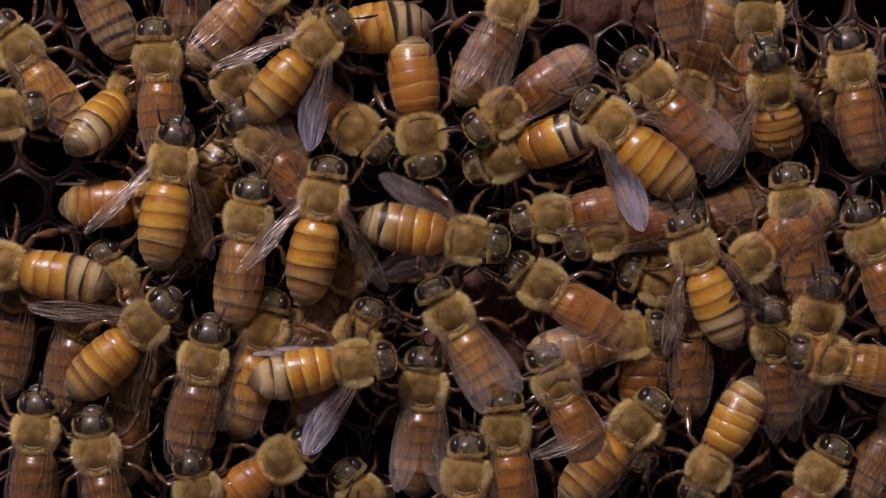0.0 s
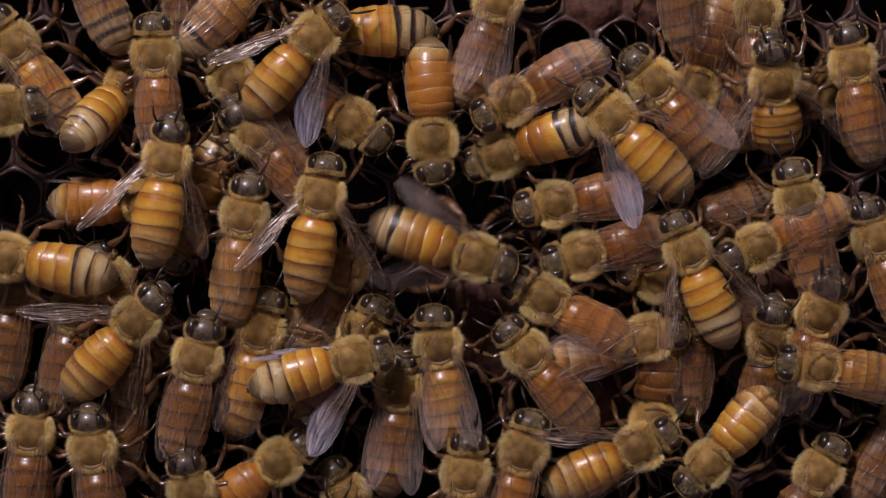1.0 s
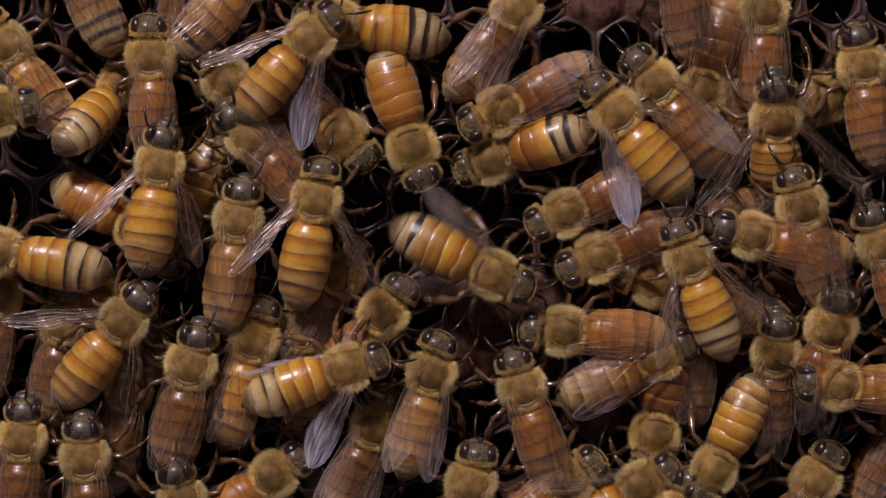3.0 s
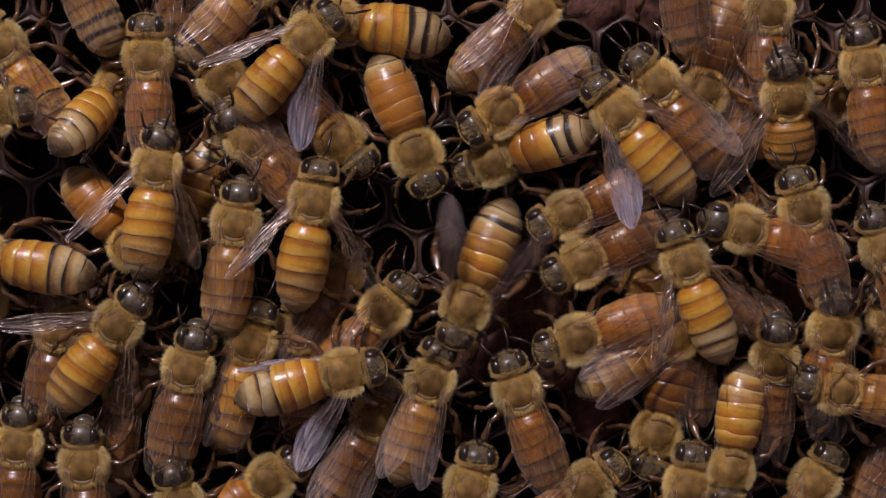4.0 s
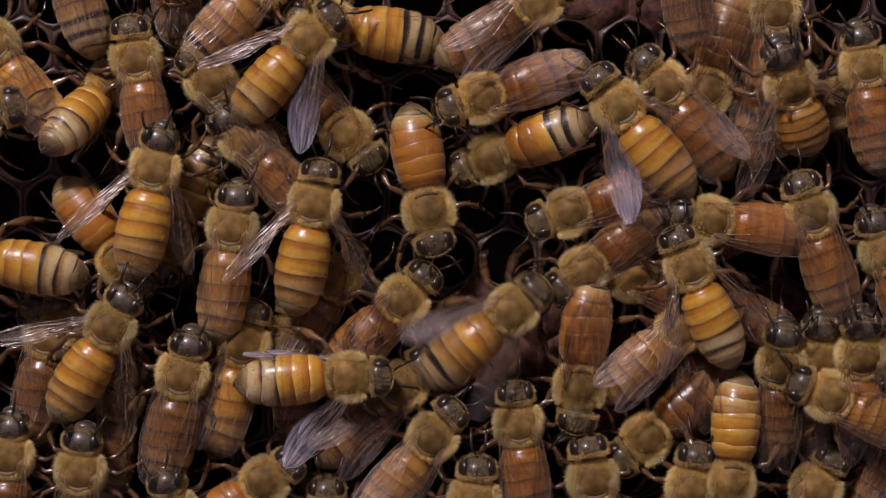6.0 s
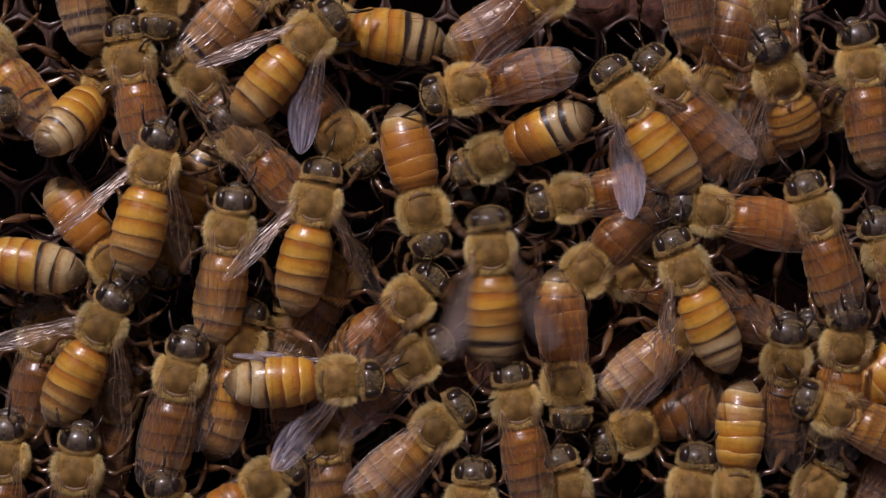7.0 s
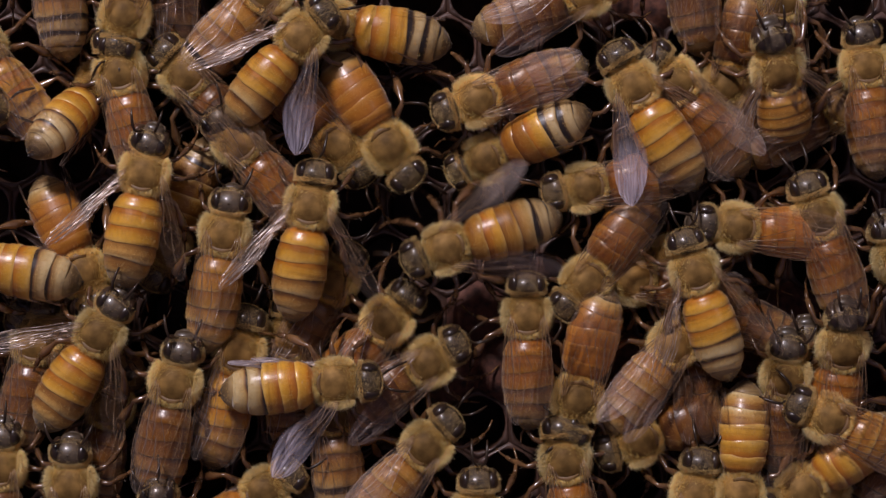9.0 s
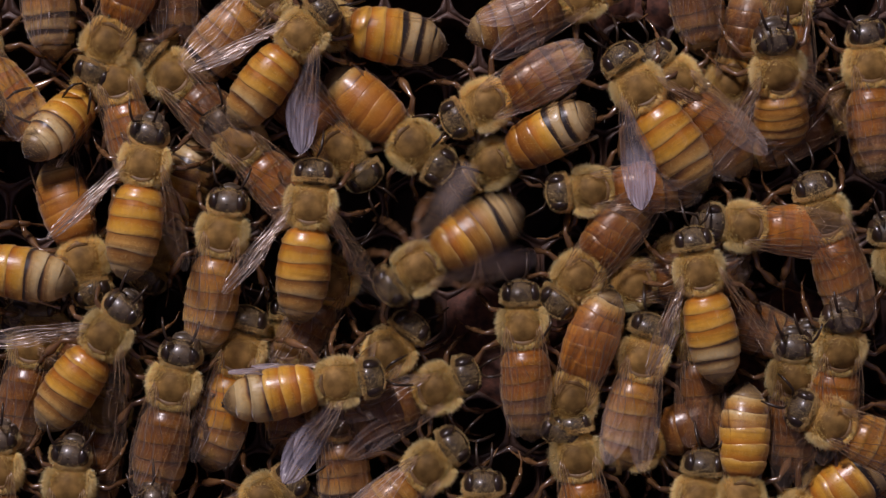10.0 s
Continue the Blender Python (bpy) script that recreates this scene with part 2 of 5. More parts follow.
def ovoid(centre, half, seg=24, rings=14, shape=None):
    """An ellipsoid round the y axis; shape(v) may push each vertex of it."""
    rows = []
    for k in range(rings + 1):
        a = math.pi * k / rings
        r = max(math.sin(a), 0.02)
        rows.append(((0, -math.cos(a) * half[1], 0), (half[0] * r, 0, 0), (0, 0, half[2] * r)))
    v, f, u = loft(rows, seg)
    v = [shape(p) if shape else p for p in v]
    return [p + Vector(centre) for p in v], f, u


def hairs(roots, rng, width=0.055):
    """Thin tapering blades; roots: (place, direction, length)."""
    v, f, u = [], [], []
    for p, d, ln in roots:
        side = d.cross(Vector((rng.uniform(-1, 1), rng.uniform(-1, 1), rng.uniform(-1, 1)))).normalized() * width * 0.5
        droop = Vector((rng.uniform(-1, 1), -0.6 + rng.uniform(-0.8, 0.8), rng.uniform(-0.6, 0.4))) * ln * 0.25
        n = len(v)
        v += [p - side * 1.3, p + side * 1.3, p + d * ln + droop]
        f.append((n, n + 1, n + 2))
        u += [(0, 0)] * 3
    return v, f, u


def sphere_points(n):
    for i in range(n):
        z = 1 - 2 * (i + 0.5) / n
        r, a = math.sqrt(1 - z * z), i * 2.399963
        yield Vector((r * math.cos(a), r * math.sin(a), z))


# ---- the bee's parts, each mesh built once and shared ----
THORAX = (1.96, 1.98, 1.75)


def thorax_shape(p):
    q = p.copy()
    q.z *= 1.0 if q.z < 0 else 0.92 + 0.08 * math.cos(q.x)
    r2 = (q.x / THORAX[0]) ** 2 * (q.y / THORAX[1]) ** 2
    q.x *= (1.0 - 0.05 * (q.y / 2.05)) * (1 + 0.12 * r2)
    q.y *= 1 + 0.12 * r2
    return q


def build_thorax():
    v, f, u = ovoid((0, 0, 0), THORAX, shape=thorax_shape)
    return make_mesh("thorax", v, f, [M_skin])


def build_thorax_fur(seed):
    rng = random.Random(seed)
    roots = []
    for p in sphere_points(13000):
        if p.z < -0.75:
            continue
        r = math.hypot(p.x, p.y + 0.08) if p.z > 0 else 1.0
        thick = min(1.0, max(0.0, (r + rng.uniform(-0.10, 0.10) - 0.55) / 0.32))
        if rng.random() > thick:
            continue
        q = thorax_shape(Vector((p.x * THORAX[0], p.y * THORAX[1], p.z * THORAX[2])))
        nrm = Vector((p.x / THORAX[0], p.y / THORAX[1], p.z / THORAX[2])).normalized()
        d = (nrm * (0.35 + 0.65 * thick) + Vector((rng.uniform(-0.5, 0.5), rng.uniform(-0.85, 0.25), rng.uniform(-0.2, 0.3)))).normalized()
        roots.append((q - nrm * 0.03, d, rng.uniform(0.08, 0.16) + thick * rng.uniform(0.06, 0.38), thick * rng.uniform(0.72, 1.12)))
    for k in range(620):
        a, up = rng.uniform(-1.0, 1.0), rng.uniform(-0.3, 1.0)
        q = Vector((0.95 * a, -1.46 + 0.26 * a * a - 0.30 * (1 - max(0.0, up)), 1.12 + 0.30 * up))
        d = Vector((0.4 * a + rng.uniform(-0.3, 0.3), rng.uniform(-1.0, -0.4), rng.uniform(0.1, 0.8))).normalized()
        roots.append((q, d, rng.uniform(0.14, 0.42), rng.uniform(0.7, 1.0)))
    pale = [q for q in roots if q[3] > 0.93]
    gold = [q for q in roots if q[3] <= 0.93]
    v, f, s, u = join_bits([(0, hairs([q[:3] for q in gold], rng, 0.021)), (1, hairs([q[:3] for q in pale], rng, 0.028))])
    return make_mesh("fur", v, f, [M_fur, M_tuft], s)


def build_tuft(sx):
    rng = random.Random(17)
    roots = []
    for p in sphere_points(1000):
        q = Vector((sx * 1.74 + p.x * 0.32 - sx * 0.14 * abs(p.y), 0.45 + p.y * 1.05, 0.68 + p.z * 0.42))
        d = (p * 0.7 + Vector((sx * 0.6 + rng.uniform(-0.3, 0.3), rng.uniform(-0.7, 0.3), 0.35))).normalized()
        roots.append((q, d, rng.uniform(0.18, 0.5)))
    return make_mesh("tuft", *hairs(roots, rng, 0.032)[:2], [M_tuft])


def build_scutellum():
    def bow(p):
        q = p.copy()
        q.y += 0.28 * (q.x / 0.9) ** 2
        return q
    v, f, u = ovoid((0, -1.42, 1.12), (0.95, 0.34, 0.34), 16, 8, bow)
    return make_mesh("scutellum", v, f, [M_scut])


def head_shape(p):
    q = p.copy()
    q.x *= 1.0 - 0.30 * max(0, -q.z) / 1.4
    q.y += 0.12 * (-q.z / 1.4)
    return q


HEAD = (1.50, 1.10, 1.50)


def build_head():
    bits = [(0, ovoid((0, 0, 0), HEAD, 24, 14, head_shape))]
    bits.append((0, ovoid((0, 0.80, -0.65), (0.85, 0.42, 0.55), 16, 8)))
    bits.append((0, ovoid((0, 0.72, -1.2), (0.62, 0.36, 0.30), 14, 8)))
    for sx in (-1, 1):
        bits.append((0, tube([(sx * 0.72, 0.45, -1.05), (sx * 0.60, 0.60, -1.35), (sx * 0.15, 0.68, -1.48)], [0.24, 0.22, 0.10], 8)))
        bits.append((0, ovoid((sx * 0.34, 0.90, -0.05), (0.20, 0.16, 0.20), 10, 6)))
    for x, z in ((0, 1.32), (-0.30, 1.34), (0.30, 1.34)):
        bits.append((0, ovoid((x, 0.35 if x == 0 else 0.08, z), (0.13, 0.13, 0.10), 8, 6)))
    v, f, s, u = join_bits(bits)
    return make_mesh("head", v, f, [M_head], s)


def build_head_fur(bare):
    rng = random.Random(5)
    roots = []
    for p in sphere_points(3800):
        rim = p.y < -0.30
        face = p.y > 0.45 and p.z < 0.35
        if p.z < -0.85 or (abs(p.x) > 0.60 and not rim and not face):
            continue
        if rng.random() > (0.18 if face else 0.7 if rim else 0.15 if bare else 0.9):
            continue
        q = head_shape(Vector((p.x * HEAD[0], p.y * HEAD[1], p.z * HEAD[2])))
        if rim:
            q = Vector((q.x * 1.12, q.y * 0.80, q.z * 1.06))
        d = (p + Vector((rng.uniform(-0.5, 0.5), rng.uniform(-0.2, 0.7), rng.uniform(-0.2, 0.4)))).normalized()
        roots.append((q - p * 0.03, d, rng.uniform(0.10, 0.34) * (0.5 if face else 1.25 if rim else 1.0)))
    for k in range(1500):
        a = math.radians(rng.uniform(-135, 135))
        q = Vector((1.70 * math.sin(a) * (1 - 0.10 * max(0, -math.cos(a))), rng.uniform(-0.75, -0.35), 1.52 * math.cos(a)))
        out = Vector((math.sin(a), 0, math.cos(a)))
        d = (out + Vector((rng.uniform(-0.35, 0.35), rng.uniform(-0.3, 0.6), rng.uniform(-0.35, 0.35)))).normalized()
        roots.append((q * 0.97, d, rng.uniform(0.10, 0.26)))
    # added ring of pale hairs that imitates the lamp's bright rim on the eyes
    for k in range(1700):
        a = rng.uniform(0, 2 * math.pi)
        z = rng.uniform(0.0, 0.7)
        q = Vector((1.68 * math.cos(a) * (1 - 0.12 * z), 0.06 + 1.14 * math.sin(a), z))
        d = (Vector((math.cos(a), math.sin(a), 0.9)) + Vector((rng.uniform(-0.4, 0.4), rng.uniform(-0.4, 0.4), 0))).normalized()
        roots.append((q, d, rng.uniform(0.10, 0.30)))
    return make_mesh("fur", *hairs(roots, rng, 0.030)[:2], [M_face])


def build_eye(sx):
    def bean(p):
        q = p.copy()
        q.x -= sx * 0.08 * (q.z / 1.3) ** 2
        return q
    v, f, u = ovoid((sx * 1.08, 0.10, 0.06), (0.57, 0.92, 1.22), 20, 14, bean)
    return make_mesh("eye", v, f, [M_eye])


def build_antenna(sx):
    pts = [(sx * 0.34, 1.0, -0.05), (sx * 0.50, 1.35, 0.35), (sx * 0.75, 1.65, 0.85), (sx * 0.88, 1.85, 1.0), (sx * 1.05, 2.3, 0.85), (sx * 1.2, 2.8, 0.5), (sx * 1.3, 3.3, 0.05)]
    v, f, u = tube(pts, [0.09, 0.08, 0.10, 0.12, 0.12, 0.12, 0.07], 8)
    return make_mesh("antenna", v, f, [M_ant])


PROFILE = ((0, 1.15), (0.05, 1.70), (0.14, 2.02), (0.30, 2.20), (0.48, 2.25), (0.64, 2.14), (0.78, 1.86), (0.89, 1.38), (0.96, 0.85), (1.0, 0.25))
CUTS = (0.0, 0.17, 0.34, 0.51, 0.68, 0.84, 1.0)
LENGTH = 8.0


def belly(s):
    for (a, ra), (b, rb) in zip(PROFILE, PROFILE[1:]):
        if s <= b:
            w = (s - a) / (b - a)
            w = w * w * (3 - 2 * w) * 0.5 + w * 0.5
            return ra + (rb - ra) * w
    return PROFILE[-1][1]


def ring_at(s, grow):
    r = belly(min(max(s, 0), 1)) * grow
    return ((0, -s * LENGTH, -0.15 - 0.75 * s * s), (r, 0, 0), (0, 0.0, r * 0.90))


def build_abdomen_core():
    rows = [ring_at(k / 14, 0.90) for k in range(15)]
    neck = [((0, 1.0, -0.35), (0.5, 0, 0), (0, 0, 0.5)), ((0, 0.45, -0.2), (0.55, 0, 0), (0, 0, 0.55))]
    v, f, u = loft(neck + rows, 20)
    return make_mesh("abdomen", v, f, [M_core])


def build_tergite(k, material, relief):
    a, b = CUTS[k], CUTS[k + 1]
    rng = random.Random(30 + k)
    seg = 26
    rows = []
    n = 12
    for i in range(n + 1):
        w = i / n if i < 8 else (0.72, 0.80, 0.88, 0.94, 1.0)[i - 8]
        s = a - 0.02 + (b - a + (0.045 if k < 5 else 0.02)) * w
        grow = 1.02 - 0.050 * relief * (1 - min(1.0, w / 0.88)) - 0.050 * relief * max(0.0, (w - 0.86) / 0.14) ** 2
        rows.append(ring_at(s, grow))
    rows.append(ring_at(b + 0.012, 1.0 - 0.08 * relief))
    v, f, u = loft(rows, seg, False)
    u = [(x, min(1.0, y * (n + 1) / n)) for x, y in u]
    phase, waves = rng.uniform(0, 6.28), rng.choice((2, 3))
    for q in range(len(v)):
        row, col = divmod(q, seg)
        around = 2 * math.pi * col / seg
        late = max(0.0, (row - n + 3) / 3) if row <= n else 1.0
        sag = late * 0.055 * max(0.0, math.sin(waves * around + phase))
        v[q] = Vector((v[q].x * (1 - sag), v[q].y + late * (0.07 * math.sin(2 * around + phase) + 0.018 * math.sin(5 * around + 2 * phase)), v[q].z * (1 - sag)))
    if k == 5:
        f.append(tuple(len(rows) * seg - seg + i for i in range(seg)))
    bits = [(0, (v, f, u))]
    roots = []
    for i in range(520 if k < 5 else 240):
        ang = math.radians(rng.uniform(-25, 205))
        w = rng.uniform(0.30, 0.98) if k else rng.uniform(0.0, 0.95)
        c, ax, az = ring_at(a + (b - a) * w, 1.0)
        p = Vector(c) + Vector(ax) * math.cos(ang) + Vector(az) * math.sin(ang)
        out = (Vector(ax) * math.cos(ang) + Vector(az) * math.sin(ang)).normalized()
        d = (out * (0.30 if k else 0.8) + Vector((rng.uniform(-0.3, 0.3), -1, 0))).normalized()
        roots.append((p, d, rng.uniform(0.12, 0.30) * (1.0 if k < 4 else 0.7 if k == 4 else 0.45)))
    bits.append((1, hairs(roots, rng, 0.018)))
    v, f, s, u = join_bits(bits)
    return make_mesh("tergite", v, f, [material, M_fringe], s, u)


# wing outlines: (distance from the hinge, leading edge, trailing edge)
FORE = ((0.0, 0.16, -0.16), (0.8, 0.42, -0.42), (2.0, 0.60, -0.85), (3.4, 0.70, -1.45), (4.8, 0.76, -2.05), (6.0, 0.74, -2.20), (7.2, 0.62, -2.0), (8.2, 0.32, -1.55), (8.9, -0.15, -1.05), (9.15, -0.5, -0.72))
HIND = ((0.0, 0.12, -0.12), (0.8, 0.30, -0.35), (2.0, 0.42, -0.85), (3.2, 0.46, -1.30), (4.4, 0.40, -1.35), (5.4, 0.20, -1.05), (6.1, -0.1, -0.65), (6.35, -0.25, -0.42))
FORE_VEINS = (((0, 0.03), (2.0, 0.03), (4.8, 0.02), (7.2, 0.03), (8.6, 0.12)), ((0, 0.25), (2.0, 0.20), (4.6, 0.16), (6.6, 0.10), (7.4, 0.03)),
              ((0.2, 0.5), (2.0, 0.42), (3.4, 0.40), (4.8, 0.42), (6.2, 0.46), (7.8, 0.52)), ((0.3, 0.72), (2.0, 0.74), (3.6, 0.72), (4.8, 0.72), (6.0, 0.74)),
              ((3.4, 0.40), (3.5, 0.72)), ((4.9, 0.16), (5.2, 0.42)), ((5.9, 0.12), (6.6, 0.47)), ((4.6, 0.42), (5.2, 0.72)), ((6.6, 0.47), (6.1, 0.74), (5.9, 0.95)), ((3.6, 0.72), (4.0, 0.97)))
HIND_VEINS = (((0, 0.05), (2.0, 0.05), (4.0, 0.06), (5.6, 0.10)), ((0.2, 0.5), (2.0, 0.45), (3.6, 0.42), (5.0, 0.5)), ((2.0, 0.45), (2.9, 0.75), (3.4, 0.95)))


def wing_point(outline, dist, across, sx):
    for (a, la, ta), (b, lb, tb) in zip(outline, outline[1:]):
        if dist <= b:
            w = (dist - a) / (b - a)
            le, te = la + (lb - la) * w, ta + (tb - ta) * w
            break
    x = le + (te - le) * across
    fold = 0.045 * math.sin(across * 19.0 + 0.8 * math.sin(dist * 0.9)) + 0.034 * math.sin(across * 41.0 - dist * 0.5)
    z = fold * min(1.0, dist / 2.0) - 0.10 * (dist / 9.0) ** 2 + 0.06 * math.sin(dist * 1.5 + across * 4)
    return Vector((sx * x, -dist, z))


def build_wing(outline, sx, material):
    top = outline[-1][0]
    v, f, u = [], [], []
    rows, cols = 26, 26
    for i in range(rows + 1):
        for j in range(cols + 1):
            v.append(wing_point(outline, top * i / rows, j / cols, sx))
            u.append((i / rows, j / cols))
    for i in range(rows):
        for j in range(cols):
            k = i * (cols + 1) + j
            f.append((k, k + 1, k + cols + 2, k + cols + 1))
    return make_mesh("wing", v, f, [material], None, u)


def build_veins(outline, veins, sx):
    bits = []
    for line in veins:
        pts = []
        for (d0, a0), (d1, a1) in zip(line, line[1:]):
            for q in range(4):
                w = q / 4
                pts.append(wing_point(outline, d0 + (d1 - d0) * w, a0 + (a1 - a0) * w, sx))
        pts.append(wing_point(outline, *line[-1], sx))
        n = len(pts)
        r0 = 0.030 if len(line) > 3 else 0.016
        bits.append((0, tube(pts, [max(0.012, r0 * (1 - k / n) ** 1.5) for k in range(n)], 5)))
    v, f, s, u = join_bits(bits)
    return make_mesh("venation", v, f, [M_vein])


LEGS = {"fore": ((0.75, 1.0, -1.3), (2.5, 1.7, -0.5), (3.3, 3.0, -1.7), (3.5, 4.1, -2.9), (3.3, 4.9, -3.15)),
        "middle": ((0.9, 0.0, -1.4), (3.1, -0.2, -0.4), (4.3, 0.3, -1.8), (5.0, 0.8, -3.0), (5.4, 1.3, -3.15)),
        "hind": ((0.9, -1.0, -1.3), (3.1, -2.1, -0.2), (4.0, -4.0, -1.5), (4.2, -5.6, -2.8), (4.3, -6.6, -3.15))}


def build_leg(which, sx):
    a, b, c, d, e = [Vector((sx * x, y, z)) for x, y, z in LEGS[which]]
    wide = 1.5 if which == "hind" else 1.0
    pts = [a, a.lerp(b, 0.5), b, b.lerp(c, 0.12), b.lerp(c, 0.6), c]
    v, f, u = tube(pts, [0.32, 0.33, 0.20, 0.17, 0.28 * wide, 0.20 * wide], 8)
    rng = random.Random(len(which))
    roots = []
    for i in range(70):
        w = rng.random()
        p = (a.lerp(b, w * 2) if w < 0.5 else b.lerp(c, w * 2 - 1))
        dr = Vector((rng.uniform(-1, 1), rng.uniform(-1, 1), rng.uniform(-0.4, 1))).normalized()
        roots.append((p + dr * 0.2, dr, rng.uniform(0.15, 0.4)))
    v, f, s, u = join_bits([(0, (v, f, u)), (1, hairs(roots, rng, 0.035))])
    return make_mesh("leg", v, f, [M_leg, M_bristle], s)


def build_tarsus(which, sx):
    c, d, e = [Vector((sx * x, y, z)) for x, y, z in LEGS[which][2:]]
    pts = [c, c.lerp(d, 0.08), c.lerp(d, 0.5), c.lerp(d, 0.58), d, d.lerp(e, 0.15), d.lerp(e, 0.5), d.lerp(e, 0.6), e]
    k = 1.35 if which == "hind" else 1.0
    v, f, u = tube(pts, [0.11, 0.18 * k, 0.17 * k, 0.08, 0.11, 0.08, 0.10, 0.07, 0.08], 7)
    return make_mesh("tarsus", v, f, [M_leg])


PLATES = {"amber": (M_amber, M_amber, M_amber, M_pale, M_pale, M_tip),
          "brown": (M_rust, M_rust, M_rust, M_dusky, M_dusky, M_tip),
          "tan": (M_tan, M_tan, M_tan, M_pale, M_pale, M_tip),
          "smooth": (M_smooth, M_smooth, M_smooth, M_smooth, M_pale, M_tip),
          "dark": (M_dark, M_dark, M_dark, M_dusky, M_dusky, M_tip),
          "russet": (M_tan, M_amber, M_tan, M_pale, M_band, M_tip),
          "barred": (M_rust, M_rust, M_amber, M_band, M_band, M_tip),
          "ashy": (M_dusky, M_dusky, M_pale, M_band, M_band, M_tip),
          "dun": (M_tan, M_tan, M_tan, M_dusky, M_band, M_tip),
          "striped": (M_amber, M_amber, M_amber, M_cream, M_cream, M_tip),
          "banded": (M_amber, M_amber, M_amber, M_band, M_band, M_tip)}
RELIEF = {"amber": 0.6, "striped": 0.7, "banded": 0.6, "barred": 0.6, "smooth": 0.3, "russet": 0.6, "brown": 0.5, "dark": 0.5, "tan": 0.65}
SHARED = {"thorax": build_thorax(), "scutellum": build_scutellum(), "head": build_head(), "head_fur": build_head_fur(False), "bare_head_fur": build_head_fur(True), "abdomen": build_abdomen_core()}
for k in range(3):
    SHARED["fur", k] = build_thorax_fur(k)
for sx in (-1, 1):
    SHARED["tuft", sx] = build_tuft(sx)
    SHARED["eye", sx], SHARED["antenna", sx] = build_eye(sx), build_antenna(sx)
    for wing_sheen, m in enumerate((M_wing, M_faint_sheen, M_strong_sheen)):
        SHARED["forewing", sx, wing_sheen], SHARED["hindwing", sx, wing_sheen] = build_wing(FORE, sx, m), build_wing(HIND, sx, m)
    SHARED["foreveins", sx], SHARED["hindveins", sx] = build_veins(FORE, FORE_VEINS, sx), build_veins(HIND, HIND_VEINS, sx)
    for which in LEGS:
        SHARED[which, sx], SHARED[which, "tarsus", sx] = build_leg(which, sx), build_tarsus(which, sx)
for kind, plates in PLATES.items():
    for k, m in enumerate(plates):
        SHARED[kind, k] = build_tergite(k, m, RELIEF.get(kind, 1.0))


def part(name, mesh, parent, at=None, label=""):
    ob = new(name, mesh)
    ob.parent = parent
    if at is not None:
        ob.matrix_local = at
    return tagged(ob, label) if label else ob


def mm(x, y, z, rx=0, ry=0, rz=0):
    return pose(x * MM, y * MM, z * MM, rx, ry, rz)


def turn_about(axis, degrees):
    return Matrix.Rotation(radians(degrees), 4, axis)


LABELS = {"amber": "amber-yellow honey bee with thin dark lines between its plates",
          "brown": "honey bee with golden furry thorax and glossy rust-brown abdomen",
          "tan": "honey bee with furry golden thorax and pale tan abdomen",
          "smooth": "honey bee with a smooth swollen honey-orange abdomen",
          "dark": "dark chestnut honey bee with folded wings among the others",
          "barred": "honey bee with dark barred rust-brown abdomen",
          "ashy": "greyish honey bee with dark and cream bands",
          "dun": "dull tan honey bee with greyish banded tail",
          "striped": "golden honey bee with thin dark and cream bands at its tail",
          "banded": "orange honey bee with black and cream bands near its tail"}
RNG = random.Random(11)


